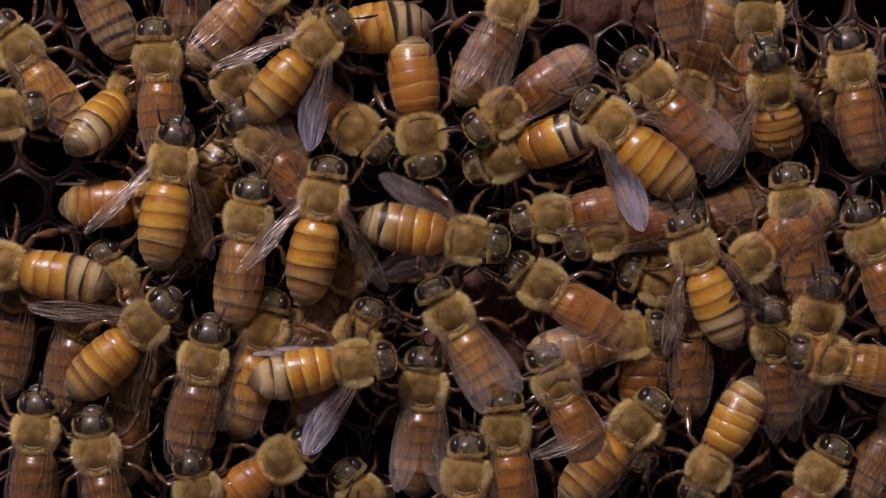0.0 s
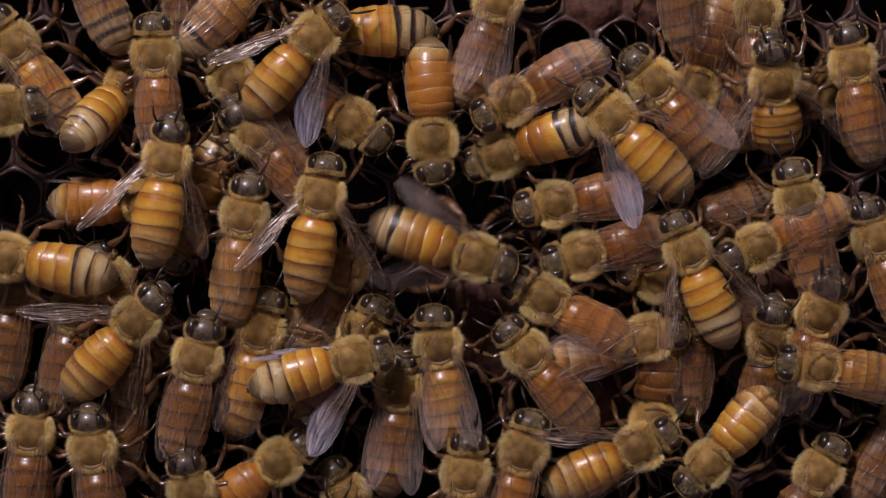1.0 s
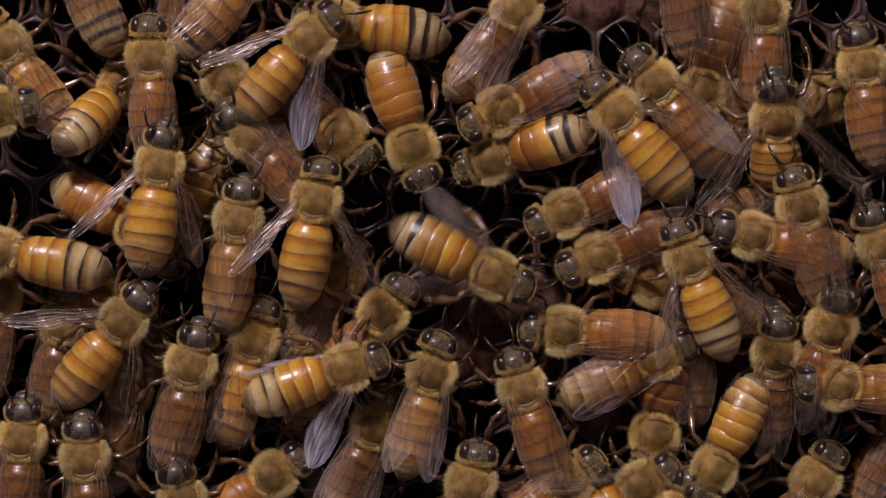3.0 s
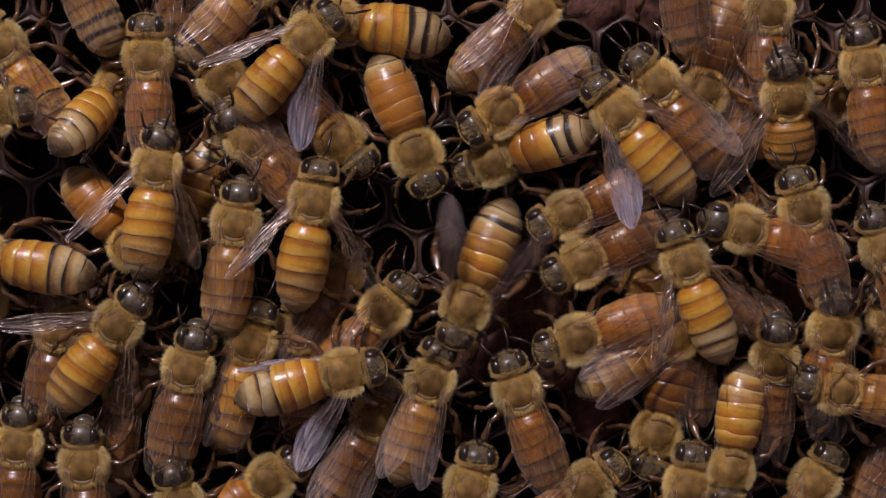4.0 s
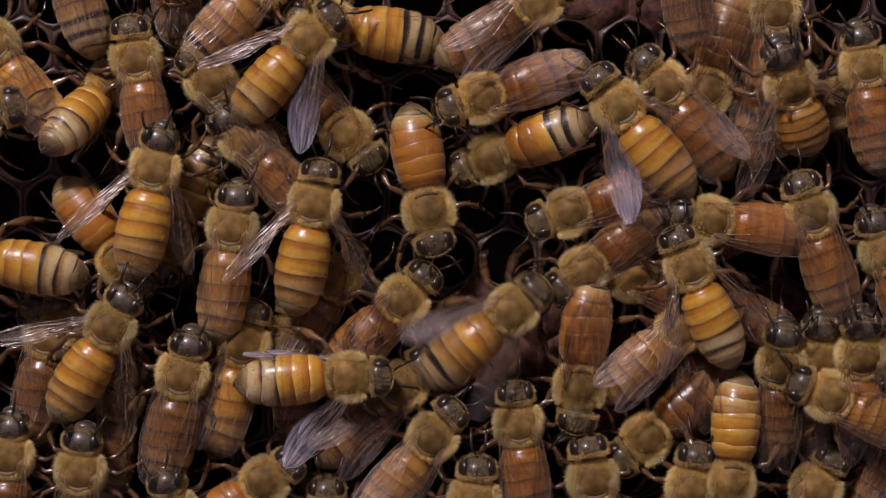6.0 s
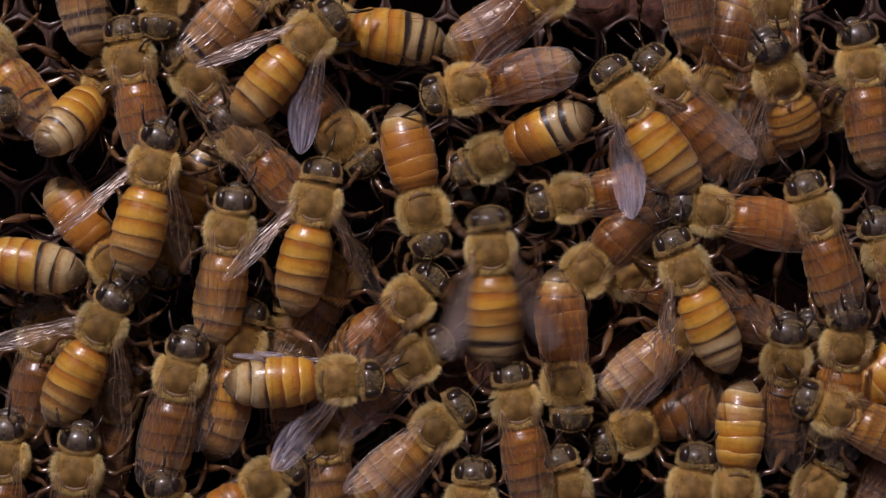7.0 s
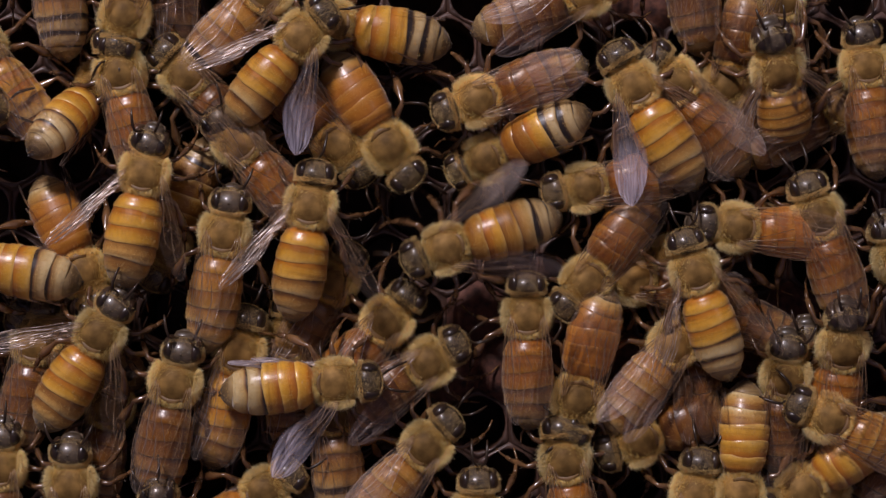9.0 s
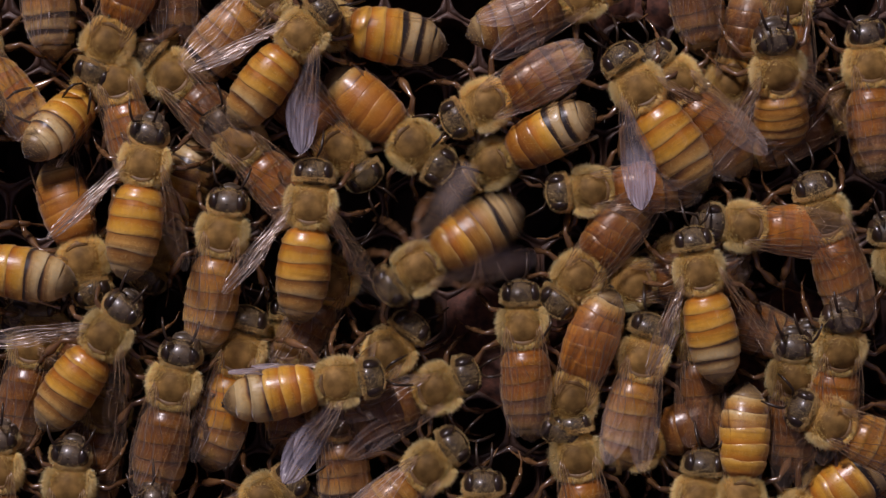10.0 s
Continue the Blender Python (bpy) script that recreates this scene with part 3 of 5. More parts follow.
def honey_bee(kind, wings, size=1.0, bend=0, label="", face=False, long=1.0, wing_sheen=(0, 0)):
    bee = tagged(new("honey_bee"), label or LABELS[kind], "honey bee", "bees on the comb")
    bee.empty_display_size = 0.002
    size *= RNG.uniform(0.97, 1.04)
    bee.scale = (size, size, size)
    thorax = part("thorax", SHARED["thorax"], bee)
    part("fur", SHARED["fur", RNG.randrange(3)], thorax, None, "golden hair")
    part("scutellum", SHARED["scutellum"], thorax)
    head = part("head", SHARED["head"], bee, mm(0, 2.72 + 0.1 * face, 0.05 + 0.2 * face, (RNG.uniform(26, 42) if face else RNG.uniform(-6, 14)), 0, RNG.uniform(-9, 9)))
    part("fur", SHARED["bare_head_fur" if face else "head_fur"], head, None, "short pale hair with a ring imitating lit eye rims")
    for sx in (-1, 1):
        part("eye", SHARED["eye", sx], head, None, "glossy black compound eye")
        part("antenna", SHARED["antenna", sx], head, mm(0, 0, 0, RNG.uniform(-12, 8), 0, RNG.uniform(-14, 14)))
    for sx in (-1, 1):
        part("tuft", SHARED["tuft", sx], thorax, None, "pale shoulder tuft")
    abdomen = part("abdomen", SHARED["abdomen"], bee, mm(0, -1.75, 0.1, RNG.uniform(-2, 5), 0, bend + RNG.uniform(-4, 4)))
    swell = RNG.uniform(0.93, 1.01)
    abdomen.scale = (swell, long * RNG.uniform(0.97, 1.04), swell)
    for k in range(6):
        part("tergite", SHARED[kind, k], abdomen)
    for sx in (-1, 1):
        held = wings if wings == "side" else wings[0 if sx < 0 else 1]
        # how much painted sheen this side's wings carry: none, faint or strong
        sheen_level = wing_sheen[0 if sx < 0 else 1]
        if held == "side":
            angle, tilt, roll, top = 5, -9, 80, 0.0
        else:
            angle = held + RNG.uniform(-2, 2)
            tilt, roll, top = (8, 26, 1.55) if angle < 20 else (7, 54 - 14 * sheen_level, 1.25)
            angle -= 8 if angle < 20 else 0
            top += 0.10 * (sx > 0)
            if sheen_level == 2 and angle > 45:
                tilt, roll = 34, 16
        at = mm(sx * (1.45 if held == "side" or angle > 15 else 1.25), 0.1, top) @ turn_about("Z", sx * angle) @ turn_about("X", -tilt) @ turn_about("Y", sx * roll)
        part("venation", SHARED["foreveins", sx], part("forewing", SHARED["forewing", sx, sheen_level], bee, at, "brown-veined forewing with pale sheen in its colour" if sheen_level else "clear brown-veined forewing"))
        at = mm(sx * 1.5, -0.75, top - 0.14) @ turn_about("Z", sx * (angle + 3)) @ turn_about("X", -tilt) @ turn_about("Y", sx * roll)
        part("venation", SHARED["hindveins", sx], part("hindwing", SHARED["hindwing", sx, sheen_level], bee, at, "clear small hindwing"))
        for which in LEGS:
            swing = mm(0, 0, 0, 0, 0, RNG.uniform(-8, 8))
            leg = part("leg", SHARED[which, sx], bee, swing)
            part("tarsus", SHARED[which, "tarsus", sx], leg)
    return bee


# ---- the comb: hexagonal cells whose mouths lie in the plane y = 0 ----
PITCH = 5.3
CELL_X, CELL_Z = 3.03, 3.92
CAPPED = {(0, -2), (1, -2), (-1, -3), (0, -3), (1, -3), (2, 4), (3, 4), (2, 5), (2, -4), (3, -3), (4, -3), (-2, 5), (5, -2), (4, -2), (2, -3)}


def build_cell(seed, capped):
    rng = random.Random(seed)
    seg = 24
    R = PITCH / math.sqrt(3)
    verts, faces, slots = [], [], []

    def ring(radius, depth, hexed, wobble):
        for i in range(seg):
            a = 2 * math.pi * i / seg + math.pi / 6 + math.pi / 3
            part_a = (a - math.pi / 6) % (math.pi / 3) - math.pi / 6
            edge = math.cos(math.pi / 6) / math.cos(part_a)
            r = radius * (hexed * edge + (1 - hexed) * 0.93) + rng.uniform(-wobble, wobble)
            verts.append((r * math.cos(a), depth + rng.uniform(-wobble, wobble), r * math.sin(a)))
    if capped:
        profile = ((1.0, 0.05, 1, 0), (0.90, -0.12, 1, 0.03), (0.78, -0.42, 0.6, 0.05), (0.52, -0.66, 0.2, 0.07), (0.30, -0.74, 0, 0.06), (0.10, -0.70, 0, 0.04))
    else:
        profile = ((1.0, 0.05, 1, 0), (0.95, -0.10, 0.9, 0.05), (0.875, -0.20, 0.25, 0.05), (0.83, 0.15, 0.1, 0.03), (0.84, 2.5, 0.3, 0.02), (0.84, 8.2, 0.6, 0.0), (0.55, 9.2, 0.3, 0.0), (0.1, 9.6, 0, 0))
    for q in profile:
        ring(R * q[0], q[1], q[2], q[3])
    for k in range(len(profile) - 1):
        for i in range(seg):
            j = (i + 1) % seg
            faces.append((k * seg + i, k * seg + j, (k + 1) * seg + j, (k + 1) * seg + i))
            slots.append(0 if (k < 3 or capped) else 1)
    faces.append(tuple((len(profile) - 1) * seg + i for i in range(seg)))
    slots.append(0 if capped else 1)
    return verts, faces, slots


OPEN_CELLS = [build_cell(70 + k, False) for k in range(5)]
SEALED = [build_cell(90 + k, True) for k in range(4)]
open_meshes = [make_mesh("cell", v, f, [M_rim, M_wax], s) for v, f, s in OPEN_CELLS]
sealed_meshes = [make_mesh("capped_cell", v, f, [M_cap, M_wax], s) for v, f, s in SEALED]
comb = tagged(new("honeycomb_wall"), "dark old brood comb of open and capped wax cells", "honeycomb", kind="structure")


def build_comb():
    rng = random.Random(3)
    far_v, far_f, far_s = [], [], []
    for j in range(-10, 11):
        for i in range(-15, 15):
            x, z = CELL_X + PITCH * (i + 0.5 * (j % 2)), CELL_Z + PITCH * 0.8660254 * j
            sealed = (i, j) in CAPPED
            k = rng.randrange(4)
            if abs(x) < 47 and abs(z) < 28:
                name, mesh = ("capped_cell", sealed_meshes[k]) if sealed else ("cell", open_meshes[rng.randrange(5)])
                part(name, mesh, comb, mm(x, 0, z))
            else:
                v, f, s = OPEN_CELLS[k]
                n = len(far_v)
                far_v += [(p[0] + x, p[1], p[2] + z) for p in v]
                far_f += [tuple(q + n for q in g) for g in f]
                far_s += s
    tagged(part("outer_cells", make_mesh("outer_cells", far_v, far_f, [M_rim, M_wax], far_s), comb), kind="stuff")
    back = [((0, 9.65, z), (86, 0, 0), (0, 1.2, 0)) for z in (-54, 54)]
    v, f, u = loft(back, 24)
    part("midrib", make_mesh("midrib", v, f, [M_wax]), comb)


build_comb()

# ---- the bees ----
bees = {}
bees['a1'] = honey_bee('amber', (10, 8))
bees['a2'] = honey_bee('amber', (9, 9))
bees['a3'] = honey_bee('striped', 'side', size=0.93, label='amber honey bee diving head first into an open cell')
bees['a4'] = honey_bee('brown', (7, 9))
bees['a5'] = honey_bee('amber', (38, 27), face=True, label='golden honey bee with both wings half spread')
bees['a6'] = honey_bee('ashy', (9, 12))
bees['a7'] = honey_bee('dun', (10, 10), label='greyish striped honey bee partly under another bee')
bees['a8'] = honey_bee('amber', (24, 36), wing_sheen=(0, 2), label='amber honey bee climbing over others with spread wings')
bees['a9'] = honey_bee('brown', (9, 9), face=True)
bees['a10'] = honey_bee('dun', 'side')
bees['a11'] = honey_bee('tan', (7, 7), face=True)
bees['a12'] = honey_bee('amber', (35, 40), label='golden honey bee with wings spread and glossy amber abdomen')
bees['a13'] = honey_bee('smooth', 'side', long=0.88)
bees['a14'] = honey_bee('striped', 'side', label='bright yellow glossy honey bee at the crowd edge')
bees['a17'] = honey_bee('dark', (10, 10))
bees['a18'] = honey_bee('dark', (12, 9))
bees['a16'] = honey_bee('amber', (52, 36), face=True, label='amber honey bee with one wing held straight out')
bees['b1'] = honey_bee('dark', (8, 8), face=True)
bees['b2'] = honey_bee('striped', ('side', 51), wing_sheen=(2, 2), label='yellow honey bee with one clear wing spread wide')
bees['b3'] = honey_bee('amber', (10, 12))
bees['b4'] = honey_bee('dark', (9, 9))
bees['b5'] = honey_bee('brown', (8, 12))
bees['b7'] = honey_bee('dark', (9, 9), face=True)
bees['b8'] = honey_bee('dark', (9, 7), face=True)
bees['b9'] = honey_bee('dark', (9, 9), face=True)
bees['b10'] = honey_bee('smooth', 'side')
bees['b12'] = honey_bee('dark', (9, 9))
bees['c1'] = honey_bee('banded', 'side', label='orange honey bee with black and cream striped tail')
bees['c2'] = honey_bee('smooth', 'side', size=1.06, long=0.9, label='large honey-brown bee with wings held to its sides')
bees['c3'] = honey_bee('dark', (10, 10))
bees['c4'] = honey_bee('dark', (10, 16), wing_sheen=(1, 1), label='dark honey bee with long folded wings, greyish sheen painted in')
bees['c5'] = honey_bee('brown', (10, 9), wing_sheen=(1, 1), label='rust-brown honey bee with glinting folded wings')
bees['c6'] = honey_bee('barred', 'side', label='honey bee with black and cream tail and head in a cell')
bees['c7'] = honey_bee('brown', (9, 9))
bees['c8'] = honey_bee('russet', (23, 23), wing_sheen=(1, 1), label='banded honey bee dancing with spread wings on bare comb')
bees['c9'] = honey_bee('brown', (10, 10))
bees['c10'] = honey_bee('smooth', (8, 8), label='honey-brown bee with pale glinting folded wings')
bees['c11'] = honey_bee('tan', (13, 13), wing_sheen=(1, 1), label='tan honey bee with shining whitish wing tips')
bees['c12'] = honey_bee('tan', (13, 15), wing_sheen=(1, 1), label='tan honey bee with pale shining folded wings')
bees['c13'] = honey_bee('dark', (15, 16), wing_sheen=(1, 1), label='dark honey bee with half-folded wings, pale pinkish sheen painted in')
bees['c14'] = honey_bee('brown', (8, 8))
bees['c15'] = honey_bee('amber', (9, 9))
bees['c16'] = honey_bee('brown', (9, 9))
bees['d1'] = honey_bee('amber', (27, 32), wing_sheen=(2, 0), label='large amber honey bee standing on top of others')
bees['d2'] = honey_bee('brown', (12, 16), wing_sheen=(0, 1))
bees['d3'] = honey_bee('dark', (12, 12))
bees['d4'] = honey_bee('brown', (9, 9))
bees['d5'] = honey_bee('tan', (42, 42), long=0.62, face=True, label='tan honey bee with wings spread like a fan')
bees['d6'] = honey_bee('brown', (9, 9), face=True)
bees['d7'] = honey_bee('brown', (7, 7))
bees['d8'] = honey_bee('smooth', (9, 9), face=True)
bees['d9'] = honey_bee('striped', (34, 24), label='slim golden honey bee with cream-striped tail')
bees['d10'] = honey_bee('brown', (9, 9), face=True)
bees['d12'] = honey_bee('dark', (9, 9))
bees['d13'] = honey_bee('dark', (9, 9))
bees['d14'] = honey_bee('dark', (9, 9))
bees['e1'] = honey_bee('brown', (9, 9), long=0.8, face=True)
bees['e9'] = honey_bee('brown', (9, 9), long=0.8, face=True)
bees['e2'] = honey_bee('dark', (9, 9), long=0.85, face=True)
bees['e3'] = honey_bee('tan', (10, 10), long=0.76)
bees['e4'] = honey_bee('amber', 'side', size=0.92)
bees['e5'] = honey_bee('dark', 'side')
bees['e6'] = honey_bee('dark', (9, 9))
bees['e7'] = honey_bee('dark', (9, 9))
bees['e8'] = honey_bee('banded', 'side')
bees['g1'] = honey_bee('amber', (30, 12))
bees['g2'] = honey_bee('dark', (9, 9))
bees['k1'] = honey_bee('brown', (10, 10))
bees['k2'] = honey_bee('dark', (9, 9))
bees['n1'] = honey_bee('ashy', (9, 9), label='banded brown bee partly hidden under a fellow bee')
bees['n2'] = honey_bee('dark', (9, 9))
bees['p1'] = honey_bee('dark', (9, 9))
bees['p2'] = honey_bee('dark', (9, 9))
bees['p3'] = honey_bee('dark', (9, 9))
bees['p4'] = honey_bee('dark', (9, 9))
bees['p5'] = honey_bee('dark', (9, 9))
bees['p6'] = honey_bee('dark', (9, 9))
bees['p8'] = honey_bee('dark', (9, 9))


def stance(x, z, height, turn, pitch):
    """A bee over the comb: place and height in millimetres, the way it faces in degrees from the right, its nose up or down."""
    return Matrix.Translation((x * MM, -height * MM, z * MM)) @ turn_about("X", 90) @ turn_about("Z", turn - 90) @ turn_about("X", pitch)


def steps(*rows):
    return [(t, stance(*where)) for t, *where in rows]


# how widely the dancer swings, in degrees, as it waggles or turns
ZEAL = ((0, 4), (0.3, 5), (0.7, 6), (1, 3), (1.3, 9), (2.7, 9), (3.8, 5), (4, 3), (4.3, 5), (4.9, 3), (5.2, 6), (5.7, 4),
        (6.8, 7), (7.5, 9), (7.8, 4), (8.1, 1), (8.9, 1), (9.1, 4), (9.4, 1), (9.7, 2), (10, 7))


def waggle(*rows):
    """The dancer's rows, one every thirtieth of a second, with the quick side to side swing of its waggle."""
    out = []
    for k in range(301):
        t = k / 30
        a, b = [(p, q) for p, q in zip(rows, rows[1:]) if p[0] <= t + 1e-6][-1]
        w = min(1.0, (t - a[0]) / (b[0] - a[0]))
        w = w * w * (3 - 2 * w) * 0.5 + w * 0.5
        x, z, height, turn, pitch = [p + (q - p) * w for p, q in zip(a[1:], b[1:])]
        before, after = [(p, q) for p, q in zip(ZEAL, ZEAL[1:]) if p[0] <= t + 1e-6][-1]
        zeal = before[1] + (after[1] - before[1]) * min(1.0, (t - before[0]) / (after[0] - before[0]))
        swing = zeal * math.sin(2 * math.pi * k / 3)
        out.append((t, stance(x, z, height, turn + swing, pitch)))
    return out


def motions():
    walk(bees['a1'], steps((0, -38.31, 17.33, 5, 125, 0), (4, -38.18, 17.38, 5, 125, 0), (5.5, -38.1, 17.59, 5, 125, 0), (7, -38.21, 17.16, 5, 125, 0), (8, -38.13, 17.25, 5, 125, 0), (10, -38.48, 17.18, 5, 125, 0)))
    walk(bees['a2'], steps((0, -39.26, 11.35, 7, 12, 0), (2.5, -38.78, 11.46, 7, 12, 0), (5.5, -38.84, 11.65, 7, 12, 0), (7, -39.24, 11.6, 7, 12, 0), (10, -39.47, 11.69, 7, 12, 0)))
    walk(bees['a3'], steps((0, -28.81, 14.11, 2, 56, -40), (4, -28.72, 14.13, 2, 56, -40), (5.5, -28.77, 14.38, 2, 56, -40), (10, -29.05, 14.15, 2, 56, -40)))
    walk(bees['a4'], steps((0, -25.91, 16.4, 4.6, 95, 0), (4, -25.58, 16.37, 4.6, 93, 0), (5, -25.9, 16.29, 4.6, 94, 0), (5.5, -25.99, 16.29, 4.6, 99, 0), (9, -26.73, 15.1, 4.6, 104, 0), (10, -26.83, 14.41, 4.6, 106, 0)))
    walk(bees['a5'], steps((0, -24.28, 7.11, 7, 83, 0), (1.5, -24.53, 6.98, 7, 82, 0), (4, -24.5, 6.74, 7, 83, 0), (4.5, -24.44, 7.01, 7, 83, 0), (5.5, -24.26, 6.8, 7, 81, 0), (7.5, -24.01, 7.07, 7, 78, 0), (8.5, -24.38, 6.62, 7, 80, 0), (9, -24.36, 6.66, 7, 80, 0), (9.5, -24.56, 7.1, 7, 80, 0), (10, -24.19, 7.51, 7, 82, 0)))
    walk(bees['a6'], steps((0, -32.72, 25.03, 4.5, 115, 0), (4, -32.62, 25.04, 4.5, 115, 0), (5, -32.53, 25.24, 4.5, 115, 0), (5.5, -32.61, 25.23, 4.5, 110, 0), (7, -31.25, 25.89, 4.5, 100, 0), (7.5, -31.85, 25.66, 4.5, 95, 0), (8, -31.93, 25.62, 4.5, 95, 0), (8.5, -32.31, 25.62, 4.5, 95, 0), (9, -32.27, 25.54, 4.5, 95, 0), (9.5, -32.65, 25.43, 4.5, 95, 0), (10, -33.04, 25.66, 4.5, 95, 0)))
    walk(bees['a7'], steps((0, -16.11, 22.98, 4.6, 47, 0), (0.5, -16.45, 23.45, 4.6, 47, 0), (1.5, -16.57, 23.78, 4.6, 47, 0), (2.5, -17, 23.8, 4.6, 47, 0), (4, -15.88, 23.13, 4.6, 47, 0), (5, -15.5, 22.82, 4.6, 47, 0), (5.5, -14.95, 23.04, 4.6, 47, 0), (7, -15.09, 22.62, 4.6, 47, 0), (7.5, -15.44, 22.77, 4.6, 47, 0), (8, -15.35, 22.52, 4.6, 47, 0), (8.5, -15.05, 21.94, 4.6, 47, 0), (9, -14.55, 21.87, 4.6, 47, 0), (9.5, -14.84, 21.92, 4.6, 47, 0), (10, -14.42, 21.73, 4.6, 47, 0)))
    walk(bees['a8'], steps((0, -11.45, 17.84, 6.6, 45, 0), (2.5, -11.65, 17.88, 6.6, 45, 0), (4.5, -11.57, 17.89, 6.6, 45, 0), (7.5, -11.11, 17.81, 6.6, 45, 0), (9.5, -11.65, 17.95, 6.6, 48, 0), (10, -11.48, 18.04, 6.6, 49, 0)))
    walk(bees['a9'], steps((0, -16.71, 9.31, 4.6, 131, 0), (2.5, -16.88, 9.41, 4.6, 132, 0), (4, -16.72, 9.24, 4.6, 132, 0), (8, -16.77, 9.42, 4.6, 133, 0), (9.5, -16.88, 9.2, 4.6, 130, 0), (10, -16.61, 9.32, 4.6, 132, 0)))
    walk(bees['a10'], steps((0, -23.53, 0.79, 2.3, 250, 0), (4.5, -23.57, 0.9, 2.3, 250, 0), (8, -23.16, 0.73, 2.3, 250, 0), (9, -23.29, 0.73, 2.3, 250, 0), (9.5, -23.81, 0.89, 2.3, 250, 0), (10, -23.74, 0.79, 2.3, 250, 0)))
    walk(bees['a11'], steps((0, -17.69, 2.04, 5.8, 81, 0), (2.5, -17.9, 2.09, 5.8, 81, 0), (5, -17.82, 1.93, 5.8, 82, 0), (5.5, -17.8, 2.06, 5.8, 82, 0), (7, -17.83, 1.63, 5.8, 81, 0), (10, -18.02, 1.77, 5.8, 80, 0)))
    walk(bees['a12'], steps((0, -10.96, 3.88, 7, 80, 0), (5, -11.1, 3.82, 7, 80, 0), (7, -10.56, 4, 7, 79, 0), (8.5, -11.13, 3.99, 7, 80, 0), (9, -10.81, 3.96, 7, 81, 0), (9.5, -10.14, 4.06, 7, 83, 0), (10, -10.75, 4.06, 7, 84, 0)))
    walk(bees['a13'], steps((0, -26.26, 3.88, 4, 3, 0), (1.5, -27.06, 3.32, 4, -2, 0), (2.5, -26.76, 2.2, 4, -18, 0), (4.5, -27.2, -0.35, 4, -52, 0), (7.5, -28.4, -1.1, 4, -52, 0), (8.5, -29.9, -1.7, 4, -60, 0), (10, -29.73, -0.4, 4, -72, 0)))
    walk(bees['a14'], steps((0, -39.64, -1.96, 6, 168, 0), (0.5, -39.45, -2.01, 6, 168, 0), (1, -38.73, -1.48, 6, 168, 0), (2, -38.22, -0.37, 6, 168, 0), (2.5, -38.27, -0.42, 6, 168, 0), (4, -39.7, -0.67, 6, 168, 0), (4.5, -39.83, -0.73, 6, 168, 0), (7, -39.76, -0.08, 6, 168, 0), (7.5, -39.97, -0.07, 6, 168, 0), (8.5, -39.77, -0.46, 6, 168, 0), (9, -39.57, -0.38, 6, 168, 0), (9.5, -39.74, -0.69, 6, 168, 0), (10, -39.91, -0.31, 6, 168, 0)))
    walk(bees['a17'], steps((0, -30.1, -3.29, 2.3, 115, 0), (1, -30.17, -3.61, 2.3, 118, 0), (2.5, -30.17, -4.38, 2.3, 129, 0), (4.5, -32.85, -6.61, 2.3, 144, 0), (10, -33.24, -6.43, 2.3, 150, 0)))
    walk(bees['a18'], steps((0, -38.96, -4.32, 2.3, 82, 0), (1.5, -38.89, -4.51, 2.3, 82, 0), (2.5, -39.18, -4.38, 2.3, 82, 0), (4.5, -40.75, -4.88, 2.3, 82, 0), (10, -41.27, -5.01, 2.3, 82, 0)))
    walk(bees['a16'], steps((0, -26.9, -7.31, 6.4, 46, 0), (0.5, -27.05, -7.33, 6.4, 48, 0), (1.5, -27.65, -6.91, 6.4, 52, 0), (2.5, -27.79, -6.66, 6.4, 54, 0), (4.5, -28, -6.72, 6.4, 57, 0), (5.5, -27.86, -6.52, 6.4, 61, 0), (7, -28.47, -6.26, 6.4, 65, 0), (7.5, -28.35, -6.45, 6.4, 67, 0), (9, -28.15, -6.49, 6.4, 61, 0), (9.5, -27.9, -6.64, 6.4, 59, 0), (10, -27.46, -6.45, 6.4, 58, 0)))
    walk(bees['b1'], steps((0, -21.7, -10.64, 6, 78, 0), (1.5, -21.99, -10.51, 6, 76, 0), (10, -22, -10.58, 6, 77, 0)))
    walk(bees['b2'], steps((0, -8.17, -10.63, 7.6, 8, 0), (2.5, -8.3, -10.43, 7.6, 17, 0), (4, -8.62, -10.7, 7.6, 12, 0), (4.5, -8.64, -10.5, 7.6, 7, 0), (5.5, -7.72, -10.48, 7.6, 2, 0), (7, -8.66, -10.6, 7.6, 0, 0), (7.5, -8.54, -10.63, 7.6, 0, 0), (8.5, -8.75, -10.51, 7.6, 1, 0), (10, -8.47, -10.19, 7.6, 8, 0)))
    walk(bees['b3'], steps((0, -16.53, -8.02, 4, 76, 0), (4, -16.78, -8.35, 4, 75, 0), (7, -17.13, -7.9, 4, 77, 0), (8.5, -17.2, -8.06, 4, 78, 0), (9, -16.92, -8.1, 4, 77, 0), (10, -16.81, -8.06, 4, 76, 0)))
    walk(bees['b4'], steps((0, -12.17, -7.57, 2.3, 88, 0), (1.5, -12.33, -7.71, 2.3, 88, 0), (7.5, -12.81, -7.1, 2.3, 88, 0), (10, -12.92, -7.19, 2.3, 88, 0)))
